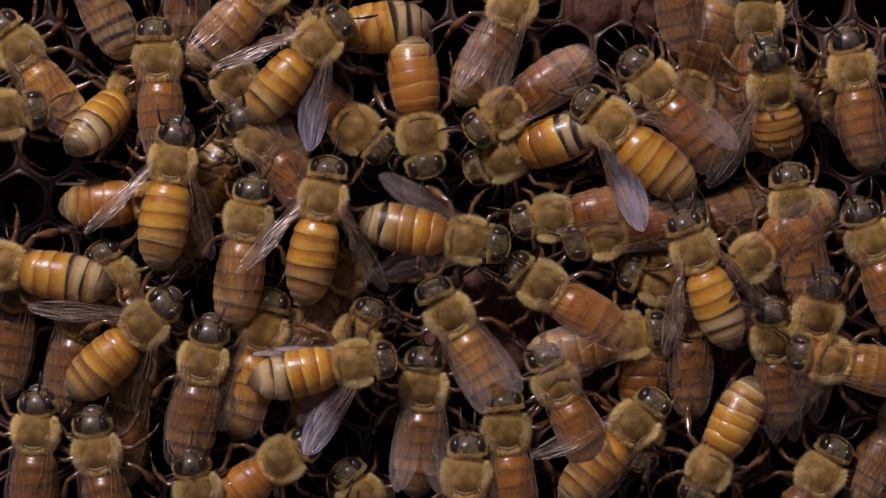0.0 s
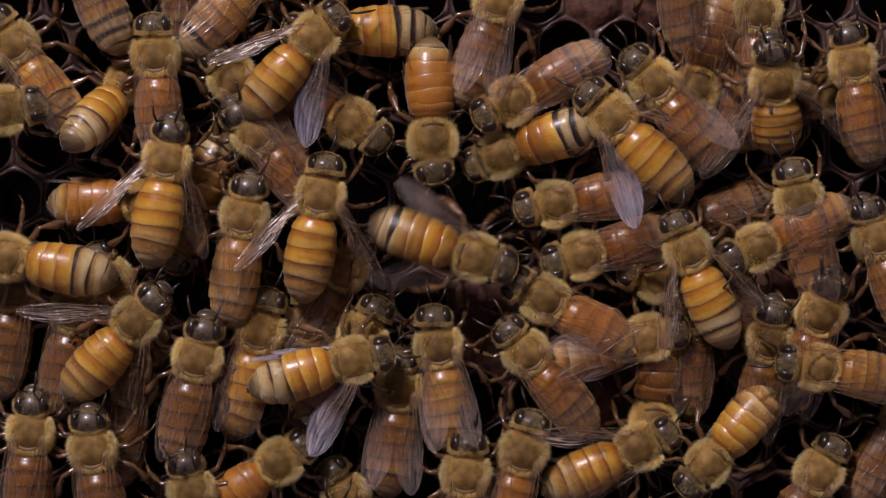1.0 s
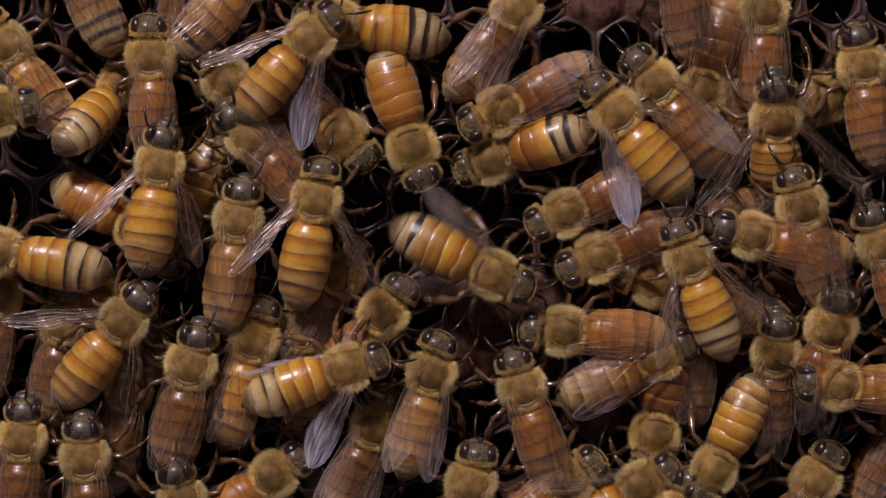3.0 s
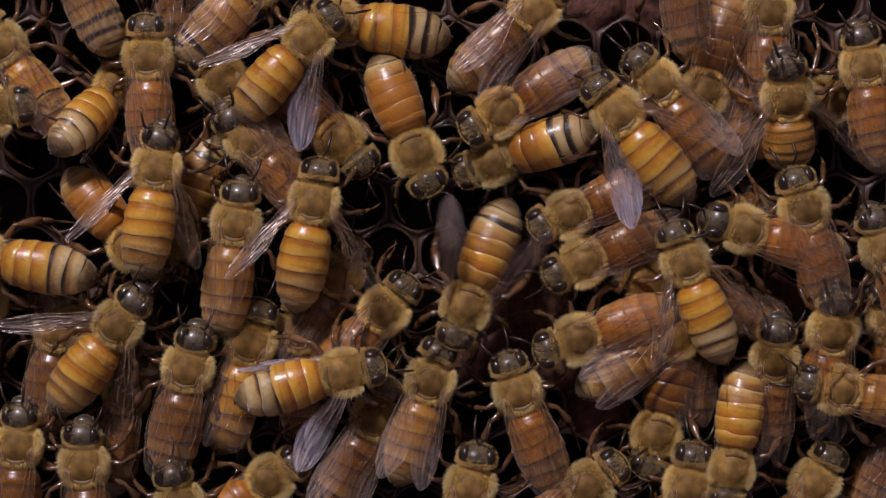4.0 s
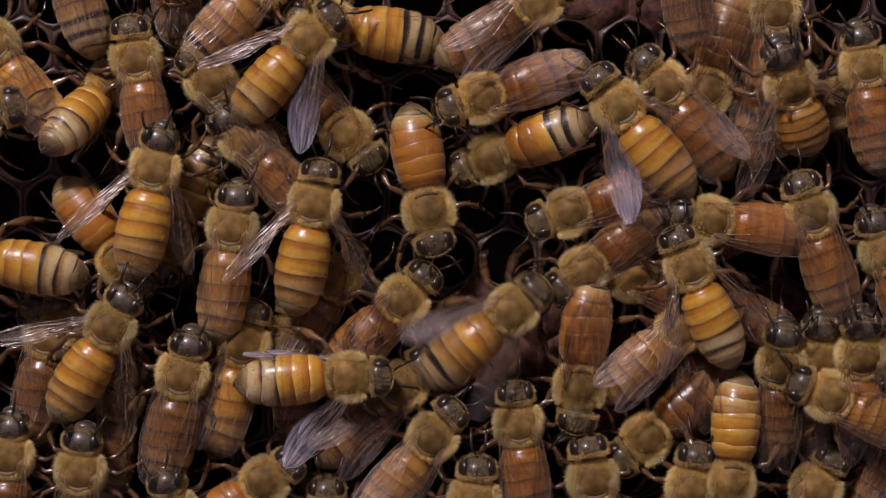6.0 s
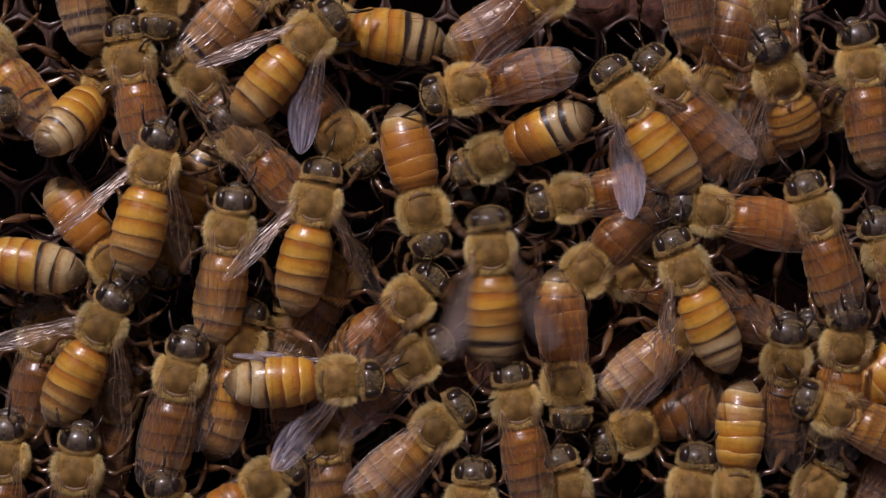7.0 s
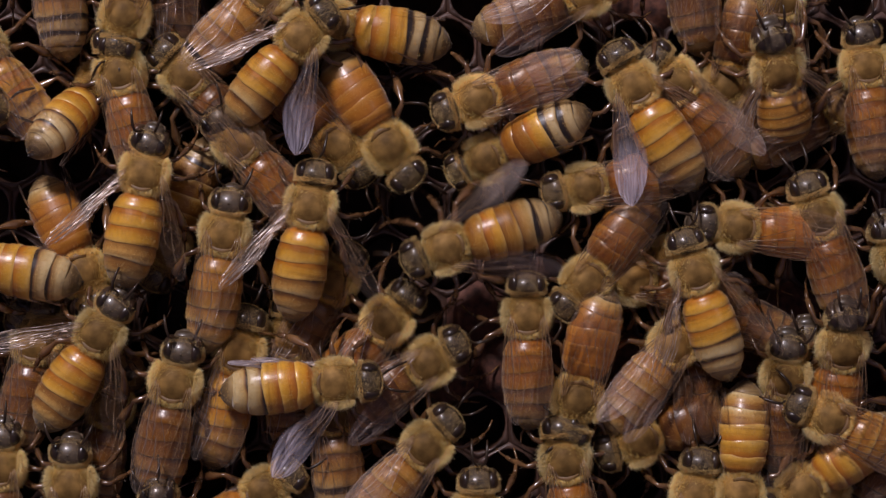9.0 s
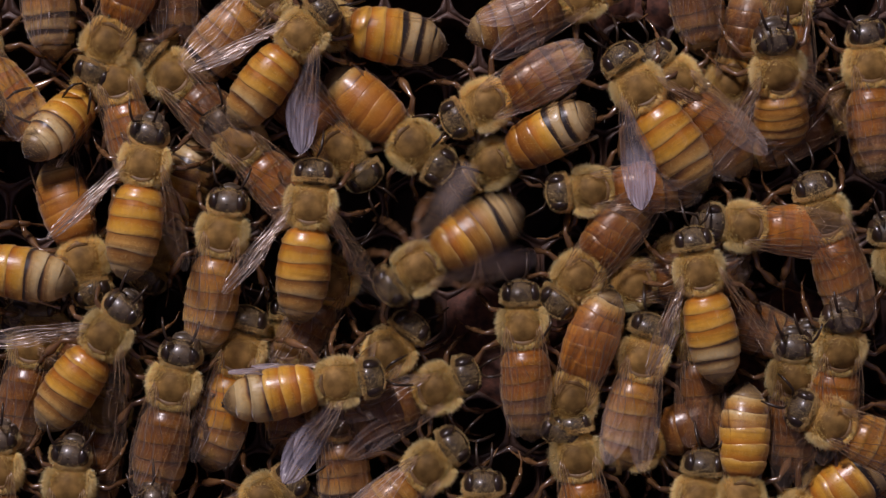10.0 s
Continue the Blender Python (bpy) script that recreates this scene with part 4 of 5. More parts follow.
    walk(bees['b5'], steps((0, -8.12, -8.62, 4.2, 60, 0), (1, -7.49, -8.53, 4.2, 60, 0), (2, -6.62, -7.34, 4.2, 60, 0), (2.5, -5.72, -6.33, 4.2, 56, 0), (4, -5.18, -5.56, 4.2, 50, 0), (4.5, -4.91, -4.34, 4.2, 49, 0), (7, -2.89, -4.22, 4.2, 45, 0), (7.5, -3.09, -4.93, 4.2, 43, 0), (8, -2.93, -3.64, 4.2, 48, 0), (8.5, -3.93, -4.28, 4.2, 50, 0), (9, -4.64, -5.57, 4.2, 51, 0), (9.5, -4.47, -7.26, 4.2, 52, 0), (10, -4.46, -7.99, 4.2, 50, 0)))
    walk(bees['b7'], steps((0, -36.59, -16.89, 6.2, 87, 0), (1.5, -36.66, -17.05, 6.2, 86, 0), (2.5, -36.57, -16.84, 6.2, 87, 0), (4, -36.51, -17.03, 6.2, 86, 0), (4.5, -36.47, -17.32, 6.2, 86, 0), (7, -36.62, -17.36, 6.2, 86, 0), (8, -36.38, -17.18, 6.2, 87, 0), (9, -36.3, -17.48, 6.2, 87, 0), (10, -36.3, -17.48, 6.2, 87, 0)))
    walk(bees['b8'], steps((0, -31.03, -18.71, 6.6, 99, 0), (2.5, -31.06, -18.39, 6.6, 95, 0), (4, -30.78, -18.69, 6.6, 93, 0), (5, -30.54, -18.46, 6.6, 90, 0), (5.5, -30.46, -18.67, 6.6, 88, 0), (7, -30.46, -18.33, 6.6, 86, 0), (8.5, -30.72, -18.93, 6.6, 92, 0), (9, -30.46, -18.86, 6.6, 91, 0), (10, -30.39, -18.79, 6.6, 87, 0)))
    walk(bees['b9'], steps((0, -22, -22.22, 6.6, 104, 0), (2, -22.45, -22.21, 6.6, 104, 0), (5.5, -22.58, -21.92, 6.6, 104, 0), (9, -22.65, -22.17, 6.6, 104, 0), (10, -22.92, -22.26, 6.6, 104, 0)))
    walk(bees['b10'], steps((0, -14.81, -19.48, 5, 35, 0), (4, -15.04, -20.06, 5, 35, 0), (4.5, -15.32, -19.89, 5, 35, 0), (8, -14.85, -19.47, 5, 35, 0), (10, -14.62, -19.85, 5, 35, 0)))
    walk(bees['b12'], steps((0, -33.45, -6.64, 2.3, 80, 0), (1.5, -33.5, -6.54, 2.3, 80, 0), (4.5, -33.84, -7.36, 2.3, 80, 0), (10, -34.18, -7.38, 2.3, 80, 0)))
    walk(bees['c1'], steps((0, -11.07, 18.97, 4, 186, 0), (0.5, -10.82, 18.68, 4, 183, 0), (1, -10.71, 18.68, 4, 181, 0), (2, -9.46, 18.95, 4, 175, 0), (2.5, -9.38, 19.33, 4, 173, 0), (4, -9.27, 19.61, 4, 172, 0), (5, -9.8, 19.62, 4, 171, 0), (7, -9.46, 19.11, 4, 171, 0), (7.5, -9.52, 19.2, 4, 171, 0), (8, -9.14, 19.47, 4, 171, 0), (9, -9.19, 19.28, 4, 170, 0), (10, -9.56, 19.16, 4, 170, 0)))
    walk(bees['c2'], steps((0, -2.22, 9.79, 4.4, -82, 0), (0.5, -0.71, 9.36, 4.4, -82, 0), (1, -1.15, 8.98, 4.4, -87, 0), (1.5, -2.12, 8.32, 4.4, -90, 0), (2, -2.23, 8.62, 4.4, -87, 0), (2.5, -2.81, 8.66, 4.4, -78, 0), (4, -2.39, 8.2, 4.4, -68, 0), (4.5, -1.46, 7.41, 4.4, -69, 0), (5, -1.43, 6.41, 4.4, -78, 0), (5.5, -1.19, 3.64, 4.4, -80, 0), (7, -1.64, 3.4, 4.4, -76, 0), (7.5, -3.23, 3.67, 4.4, -77, 0), (8, -4.09, 3.62, 4.4, -80, 0), (8.5, -5.3, 6.14, 4.4, -72, 0), (9, -4.42, 8.92, 4.4, -57, 0), (9.5, -3.05, 8.92, 4.4, -46, 0), (10, -2.41, 9.19, 4.4, -40, 0)))
    walk(bees['c3'], steps((0, -8.26, 10.38, 3.6, -37, 0), (1.5, -8.53, 10.76, 3.6, -33, 0), (2, -8.62, 10.58, 3.6, -38, 0), (2.5, -9.01, 10.15, 3.6, -43, 0), (4, -9.12, 9.36, 3.6, -45, 0), (5.5, -8.19, 10.06, 3.6, -47, 0), (8.5, -8.68, 9.25, 3.6, -49, 0), (10, -8.37, 8.86, 3.6, -50, 0)))
    walk(bees['c4'], steps((0, 5.88, 21.13, 5, 64, 0), (0.5, 5.26, 20.62, 5, 68, 0), (1, 4.61, 21.18, 5, 74, 0), (1.5, 4.61, 21.72, 5, 76, 0), (2, 5.11, 21.92, 5, 72, 0), (2.5, 5.51, 20.87, 5, 62, 0), (4, 7.81, 20.54, 5, 45, 0), (4.5, 7.94, 20.6, 5, 36, 0), (5.5, 7.77, 20.75, 5, 34, 0), (7, 8.81, 21.64, 5, 32, 0), (7.5, 9.59, 21.62, 5, 30, 0), (8.5, 10.92, 22.35, 5, 25, 0), (9, 11.81, 21.72, 5, 22, 0), (10, 11.37, 21.49, 5, 22, 0)))
    walk(bees['c5'], steps((0, 5.25, 11.78, 5, -148, 0), (0.5, 5.48, 12.04, 5, -151, 0), (1, 6.02, 12.42, 5, -153, 0), (1.5, 5.86, 12.2, 5, -156, 0), (2, 5.02, 12.02, 5, -159, 0), (4, 4.95, 11.68, 5, -151, 0), (4.5, 4.88, 12.01, 5, -151, 0), (5, 4.43, 11.95, 5, -154, 0), (5.5, 3.99, 12.42, 5, -160, 0), (7, 2.08, 13.75, 5, -169, 0), (7.5, 1.87, 13.83, 5, -172, 0), (8, 1.93, 13.88, 5, -170, 0), (8.5, 2.36, 13.47, 5, -167, 0), (9, 2.92, 12.76, 5, -162, 0), (10, 3.59, 12.5, 5, -154, 0)))
    walk(bees['c6'], steps((0, 5.28, 7.69, 3.9, -161, -20), (1, 5.12, 7.68, 3.9, -161, -20), (1.5, 4.5, 7.79, 3.9, -162, -20), (2.5, 4.36, 7.68, 3.9, -163, -20), (4, 4.45, 7.45, 3.9, -162, -20), (5.5, 4.3, 7.87, 3.9, -161, -20), (7.5, 4.06, 8.05, 3.9, -156, -20), (9.5, 3.77, 8.07, 3.9, -156, -20), (10, 4.24, 7.76, 3.9, -153, -20)))
    walk(bees['c7'], steps((0, 9.55, 2.29, 4.6, -174, 0), (0.5, 9.92, 2.84, 4.6, -174, 0), (1, 9.82, 3.26, 4.6, -172, 0), (1.5, 10.33, 3.86, 4.6, -170, 0), (2, 10.61, 3.56, 4.6, -164, 0), (2.5, 10.59, 3.02, 4.6, -158, 0), (4, 10.89, 2.86, 4.6, -159, 0), (4.5, 10.49, 2.99, 4.6, -162, 0), (5, 10.69, 2.98, 4.6, -162, 0), (7, 10.86, 4.56, 4.6, -173, 0), (7.5, 11.92, 5.49, 4.6, -178, 0), (8, 12.02, 5.87, 4.6, -177, 0), (9, 11.92, 5.59, 4.6, -172, 0), (9.5, 12.15, 5.33, 4.6, -173, 0), (10, 12.23, 5.39, 4.6, -177, 0)))
    walk(bees['c8'], waggle((0, 1.8, 0.3, 6.4, -8, 0), (0.2, 1.91, -0.67, 6.4, -28, 0), (0.5, 2.01, -1.26, 6.4, -41, 0), (0.7, 1.72, -1.49, 6.4, -43, 0), (1, 2.58, -1.45, 6.4, -16, 0), (1.2, 2.33, -0.6, 6.4, -4, 0), (1.5, 3.08, -1.7, 6.4, -35, 0), (1.7, 2.25, -1.5, 6.4, -27, 0), (2, 3.1, -1.13, 6.4, -12, 0), (2.2, 3.74, -1.53, 6.4, -32, 0), (2.5, 4.58, -3.3, 6.4, -30, 0), (2.7, 4.63, -1.79, 6.4, 0, 0), (3.8, 2.65, -4.6, 6.4, -103, 0), (4, 1.92, -5, 6.4, -110, 0), (4.2, 2.12, -4.93, 6.4, -99, 0), (4.5, 1.7, -5.98, 6.4, -81, 0), (4.7, 2.76, -6.57, 6.4, -49, 0), (5, 3.87, -7.42, 6.4, -45, 0), (5.2, 4.98, -7.38, 6.4, -5, 0), (5.5, 5.07, -6.5, 6.4, 16, 0), (5.7, 6.03, -6.1, 6.4, 29, 0), (6.8, 4.82, -1.42, 6.4, 85, 0), (7, 4.06, -0.03, 6.4, 95, 0), (7.2, 4.72, -0.01, 6.4, 106, 0), (7.5, 4.57, 0.84, 6.4, 111, 0), (7.7, 4.33, 1.23, 6.4, 122, 0), (8, 2.68, 2.61, 6.4, 143, 0), (8.2, 2.44, 3.05, 6.4, 146, 0), (8.5, 1.73, 2.1, 6.4, 162, 0), (9, 0.33, 0.53, 6.4, 199, 0), (9.5, -0.94, -0.12, 6.4, 202, 0), (10, -2.01, -0.96, 6.4, 214, 0)))
    walk(bees['c9'], steps((0, 14.39, 0.74, 4.6, 192, 0), (0.5, 13.56, -0.58, 4.6, 193, 0), (1, 12.28, -1.29, 4.6, 194, 0), (1.5, 12.63, -0.68, 4.6, 195, 0), (2, 13.06, -0.79, 4.6, 198, 0), (2.5, 13.93, -0.93, 4.6, 200, 0), (4, 12.17, -1.27, 4.6, 203, 0), (4.5, 12.43, -2.16, 4.6, 204, 0), (5, 11.51, -3.2, 4.6, 206, 0), (5.5, 12, -1.92, 4.6, 212, 0), (7, 12.18, -1.51, 4.6, 223, 0), (7.5, 11.33, -1.57, 4.6, 229, 0), (8.5, 11.39, -2.39, 4.6, 231, 0), (9, 11.99, -2.18, 4.6, 231, 0), (9.5, 11.5, -2.2, 4.6, 230, 0), (10, 11.16, -1.68, 4.6, 230, 0)))
    walk(bees['c10'], steps((0, 8.68, -3.78, 5, 148, 0), (0.5, 8.42, -4.37, 5, 150, 0), (1, 8.87, -5.21, 5, 151, 0), (2, 10.59, -6.13, 5, 151, 0), (2.5, 10.11, -6.86, 5, 165, 0), (4, 11.62, -7.93, 5, 199, 0), (4.5, 11.66, -8.49, 5, 218, 0), (5, 11.48, -10.54, 5, 237, 0), (5.5, 11.97, -11.67, 5, 256, 0), (7, 10.47, -11.06, 5, 277, 0), (7.5, 10.58, -11.45, 5, 287, 0), (8, 10.47, -11.87, 5, 285, 0), (8.5, 10.21, -11.76, 5, 275, 0), (9, 11.2, -11.94, 5, 258, 0), (9.5, 10.78, -11.57, 5, 250, 0), (10, 10.53, -11.72, 5, 252, 0)))
    walk(bees['c11'], steps((0, 16.34, -8.31, 4.4, 14, 0), (0.5, 17.2, -8.71, 4.4, 14, 0), (1, 17.99, -8.67, 4.4, 14, 0), (1.5, 17.88, -9.34, 4.4, 14, 0), (2, 18.27, -9.93, 4.4, 14, 0), (2.5, 18.21, -10.3, 4.4, 20, 0), (4, 19.85, -7.85, 4.4, 31, 0), (4.5, 20.08, -7.56, 4.4, 38, 0), (5.5, 20.14, -6.58, 4.4, 40, 0), (7, 20.55, -6.56, 4.4, 41, 0), (7.5, 20.17, -8.24, 4.4, 41, 0), (8, 19.73, -7.9, 4.4, 42, 0), (8.5, 19.06, -7.25, 4.4, 44, 0), (9, 19.25, -7.41, 4.4, 52, 0), (9.5, 17.9, -7.52, 4.4, 64, 0), (10, 16.45, -8.46, 4.4, 78, 0)))
    walk(bees['c12'], steps((0, 0.36, -6.56, 5.4, 122, 0), (0.5, -0.86, -8.37, 5.4, 111, 0), (1, -0.61, -9.51, 5.4, 99, 0), (1.5, -0.88, -9.16, 5.4, 90, 0), (2, -0.55, -10.46, 5.4, 86, 0), (2.5, -1.05, -11.08, 5.4, 80, 0), (4, -1.19, -11.57, 5.4, 73, 0), (4.5, -0.26, -13.31, 5.4, 71, 0), (5, 0.75, -14.38, 5.4, 73, 0), (5.5, -1.06, -16.17, 5.4, 63, 0), (7, -0.54, -14.89, 5.4, 44, 0), (7.5, -0.82, -15.26, 5.4, 41, 0), (8, -1.32, -16.18, 5.4, 48, 0), (8.5, -1.31, -16.4, 5.4, 52, 0), (9, -1.38, -15.84, 5.4, 50, 0), (9.5, -0.61, -15.95, 5.4, 47, 0), (10, -1.18, -17.3, 5.4, 43, 0)))
    walk(bees['c13'], steps((0, -2, -13.22, 4, 88, 0), (0.5, -3.75, -13.1, 4, 88, 0), (1, -4.16, -13.34, 4, 86, 0), (1.5, -4.92, -13.88, 4, 82, 0), (2, -5.23, -14.46, 4, 78, 0), (2.5, -6.17, -16.35, 4, 72, 0), (4, -5.94, -14.82, 4, 65, 0), (4.5, -5.59, -14.91, 4, 61, 0), (5, -4.11, -12.84, 4, 60, 0), (5.5, -3.98, -12.56, 4, 52, 0), (7, -2.45, -9.28, 4, 36, 0), (7.5, -2.38, -9.18, 4, 31, 0), (8, -1.8, -8.48, 4, 40, 0), (8.5, -0.85, -7.58, 4, 42, 0), (9, -1.18, -8.99, 4, 34, 0), (9.5, -0.86, -10.13, 4, 28, 0), (10, -0.54, -10.95, 4, 25, 0)))
    walk(bees['c14'], steps((0, 9.94, -12.65, 5, 115, 0), (0.5, 8.15, -11.47, 5, 124, 0), (1, 7.25, -10.07, 5, 128, 0), (1.5, 6.4, -10.18, 5, 118, 0), (2, 6.32, -10.94, 5, 108, 0), (2.5, 6.99, -12.47, 5, 107, 0), (4, 6.45, -12.57, 5, 109, 0), (4.5, 6.82, -12.59, 5, 101, 0), (5, 7.7, -14.62, 5, 89, 0), (5.5, 6.8, -15, 5, 92, 0), (7, 6.24, -12.96, 5, 100, 0), (7.5, 5.79, -11.59, 5, 95, 0), (8, 4.82, -9.28, 5, 90, 0), (8.5, 5.04, -6.26, 5, 90, 0), (9, 6.98, -5.09, 5, 90, 0), (9.5, 6.39, -5.96, 5, 92, 0), (10, 6.53, -5.76, 5, 93, 0)))
    walk(bees['c15'], steps((0, 1.74, -20.81, 6.4, 86, 0), (2, 1.95, -20.62, 6.4, 80, 0), (2.5, 2.27, -20.67, 6.4, 77, 0), (4, 2.24, -20.57, 6.4, 77, 0), (4.5, 2.4, -20.48, 6.4, 78, 0), (5, 2.78, -20.69, 6.4, 81, 0), (7.5, 2.31, -21.14, 6.4, 85, 0), (8.5, 2.76, -21, 6.4, 85, 0), (9, 2.74, -21.32, 6.4, 85, 0), (10, 3.07, -21.3, 6.4, 85, 0)))
    walk(bees['c16'], steps((0, 5.42, -16.97, 5, 95, 0), (0.5, 5.77, -17.53, 5, 90, 0), (1, 6.87, -18.9, 5, 74, 0), (1.5, 8.11, -20.32, 5, 52, 0), (2, 8.85, -19.92, 5, 40, 0), (2.5, 9.48, -20.53, 5, 37, 0), (4, 12.45, -20.63, 5, 39, 0), (4.5, 12.42, -19.51, 5, 46, 0), (5, 12.77, -18.87, 5, 61, 0), (5.5, 13.56, -19.01, 5, 86, 0), (7, 10.47, -20.19, 5, 106, 0), (7.5, 10.87, -19.47, 5, 111, 0), (8, 10.26, -17.74, 5, 110, 0), (8.5, 9.75, -17.41, 5, 105, 0), (9, 10.17, -17.04, 5, 97, 0), (10, 11, -16.55, 5, 98, 0)))
    walk(bees['d1'], steps((0, 14.58, 10.57, 7, 137, 0), (1, 14.64, 10.75, 7, 132, 0), (1.5, 14.97, 10.92, 7, 130, 0), (2.5, 14.8, 11.38, 7, 128, 0), (4, 14.89, 11.41, 7, 127, 0), (5, 14.65, 11.6, 7, 127, 0), (7, 15.41, 12.58, 7, 122, 0), (7.5, 16.14, 12.89, 7, 119, 0), (8, 16.36, 13.66, 7, 118, 0), (8.5, 15.72, 13.6, 7, 119, 0), (9, 15.66, 13.83, 7, 119, 0), (9.5, 15.94, 13.53, 7, 120, 0), (10, 15.93, 13.63, 7, 121, 0)))
    walk(bees['d2'], steps((0, 18.65, 14.13, 4.8, 130, 0), (1.5, 18.45, 13.9, 4.8, 129, 0), (2.5, 18.4, 14.03, 4.8, 128, 0), (7, 19.03, 13.91, 4.8, 127, 0), (7.5, 19.33, 14, 4.8, 128, 0), (10, 19.16, 14.3, 4.8, 128, 0)))
    walk(bees['d3'], steps((0, 22.13, 13.7, 3.6, 252, 0), (4, 22.7, 13.58, 3.6, 252, 0), (5, 22.54, 13.75, 3.6, 252, 0), (7, 23.03, 13.76, 3.6, 252, 0), (7.5, 23.53, 13.84, 3.6, 252, 0), (8, 23.73, 14.04, 3.6, 252, 0), (9.5, 23.65, 14.18, 3.6, 252, 0), (10, 23.83, 14.35, 3.6, 252, 0)))
    walk(bees['d4'], steps((0, 28.24, 20.11, 4.2, 91, 0), (1, 27.85, 20.21, 4.2, 91, 0), (2, 27.87, 20.43, 4.2, 91, 0), (5.5, 28.35, 20.19, 4.2, 91, 0), (7, 28.11, 20.7, 4.2, 91, 0), (8, 28.06, 21.29, 4.2, 91, 0), (9.5, 28.19, 21.07, 4.2, 91, 0), (10, 28.43, 21, 4.2, 91, 0)))
    walk(bees['d5'], steps((0, 29.07, 14.06, 6.4, 103, 22), (1.5, 28.91, 14.1, 6.4, 96, 22), (2, 28.5, 13, 6.4, 95, 22), (2.5, 28.49, 10.67, 6.4, 95, 22), (4, 29.43, 13, 6.4, 98, 22), (4.5, 29.47, 13.32, 6.4, 101, 22), (5, 29.43, 13.11, 6.4, 103, 22), (5.5, 29.47, 13.64, 6.4, 109, 22), (7.5, 27.65, 14.81, 6.4, 114, 22), (8, 27.47, 15, 6.4, 110, 22), (8.5, 27.86, 14.86, 6.4, 106, 22), (9, 27.53, 15.3, 6.4, 104, 22), (9.5, 27.34, 15.06, 6.4, 102, 22), (10, 27.29, 15.16, 6.4, 100, 22)))
    walk(bees['d6'], steps((0, 36.33, 15.54, 5.6, 100, 0), (1, 36.09, 15.6, 5.6, 100, 0), (1.5, 36.32, 15.6, 5.6, 100, 0), (5, 36.15, 15.61, 5.6, 99, 0), (7, 35.16, 15.59, 5.6, 99, 0), (10, 34.87, 15.58, 5.6, 95, 0)))
    walk(bees['d7'], steps((0, 31.06, 3.28, 6, 99, 0), (1.5, 31.29, 3.44, 6, 104, 0), (2.5, 31.04, 3.3, 6, 105, 0), (5, 30.97, 3.1, 6, 107, 0), (7, 31.16, 2.94, 6, 108, 0), (8, 30.77, 3.02, 6, 108, 0), (10, 31.11, 3.09, 6, 108, 0)))
    walk(bees['d8'], steps((0, 27.43, -1.28, 6, -146, 0), (0.5, 27.54, -1.04, 6, -149, 0), (1.5, 27.7, -0.22, 6, -169, 0), (2, 27.52, -0.04, 6, -178, 0), (2.5, 27.26, 0.5, 6, -189, 0), (4, 25.92, 1.5, 6, -197, 0), (4.5, 25.68, 2.01, 6, -197, 0), (5, 24.4, 1.85, 6, -190, 0), (5.5, 23.07, 2.06, 6, -189, 0), (7, 22.46, 3.37, 6, -193, 0), (8, 21.85, 2.59, 6, -184, 0), (8.5, 23.48, 2.36, 6, -185, 0), (9, 24.24, 2.27, 6, -187, 0), (10, 24.59, 2.45, 6, -186, 0)))
    walk(bees['d9'], steps((0, 22.12, -0.74, 7, 112, 0), (1, 21.34, -0.98, 7, 114, 0), (2, 21.41, -1.17, 7, 113, 0), (4.5, 20.6, -1.32, 7, 112, 0), (5.5, 20.89, -1.31, 7, 114, 0), (7, 20.24, -1.55, 7, 114, 0), (8, 20.29, -1.43, 7, 106, 0), (9, 20.69, -1.43, 7, 108, 0), (10, 20.86, -1.29, 7, 102, 0)))
    walk(bees['d10'], steps((0, 37.86, 0.17, 6, 110, 0), (1.5, 38.15, 0.18, 6, 110, 0), (2, 37.92, 0.12, 6, 110, 0), (4, 37.93, -0.11, 6, 110, 0), (5, 37.42, -0.36, 6, 110, 0), (5.5, 37.36, -0.07, 6, 110, 0), (8, 37.3, -0.35, 6, 110, 0), (8.5, 37.58, -0.29, 6, 110, 0), (10, 37.35, -0.42, 6, 110, 0)))
    walk(bees['d12'], steps((0, 20.21, 25.84, 4, 100, 0), (2.5, 20.35, 25.07, 4, 100, 0), (4.5, 20.08, 25.51, 4, 100, 0), (10, 19.95, 26.15, 4, 100, 0)))
    walk(bees['d13'], steps((0, 26.47, 16.51, 2.3, 80, 0), (2.5, 26.53, 16.62, 2.3, 80, 0), (4.5, 27.31, 17.11, 2.3, 80, 0), (5, 27.44, 16.98, 2.3, 80, 0), (5.5, 27.79, 17.3, 2.3, 80, 0), (7, 26.69, 17.92, 2.3, 80, 0), (8, 26.56, 18.06, 2.3, 80, 0), (10, 26.14, 17.83, 2.3, 80, 0)))
    walk(bees['d14'], steps((0, 33.79, 13.45, 2.3, 25, 0), (2.5, 33.46, 12.98, 2.3, 25, 0), (10, 33.85, 12.47, 2.3, 25, 0)))
    walk(bees['e1'], steps((0, 33.18, -6.32, 6, 82, 16), (1, 33.17, -6.34, 6, 75, 16), (1.5, 33.57, -6.55, 6, 76, 16), (4, 33.44, -7.14, 6, 85, 16), (4.5, 33.17, -7.18, 6, 90, 16), (5, 33.11, -7.59, 6, 91, 16), (5.5, 32.72, -8.44, 5.2, 89, 16), (7, 31.12, -9.18, 3, 88, 16), (10, 30.36, -9.52, 3, 88, 16)))
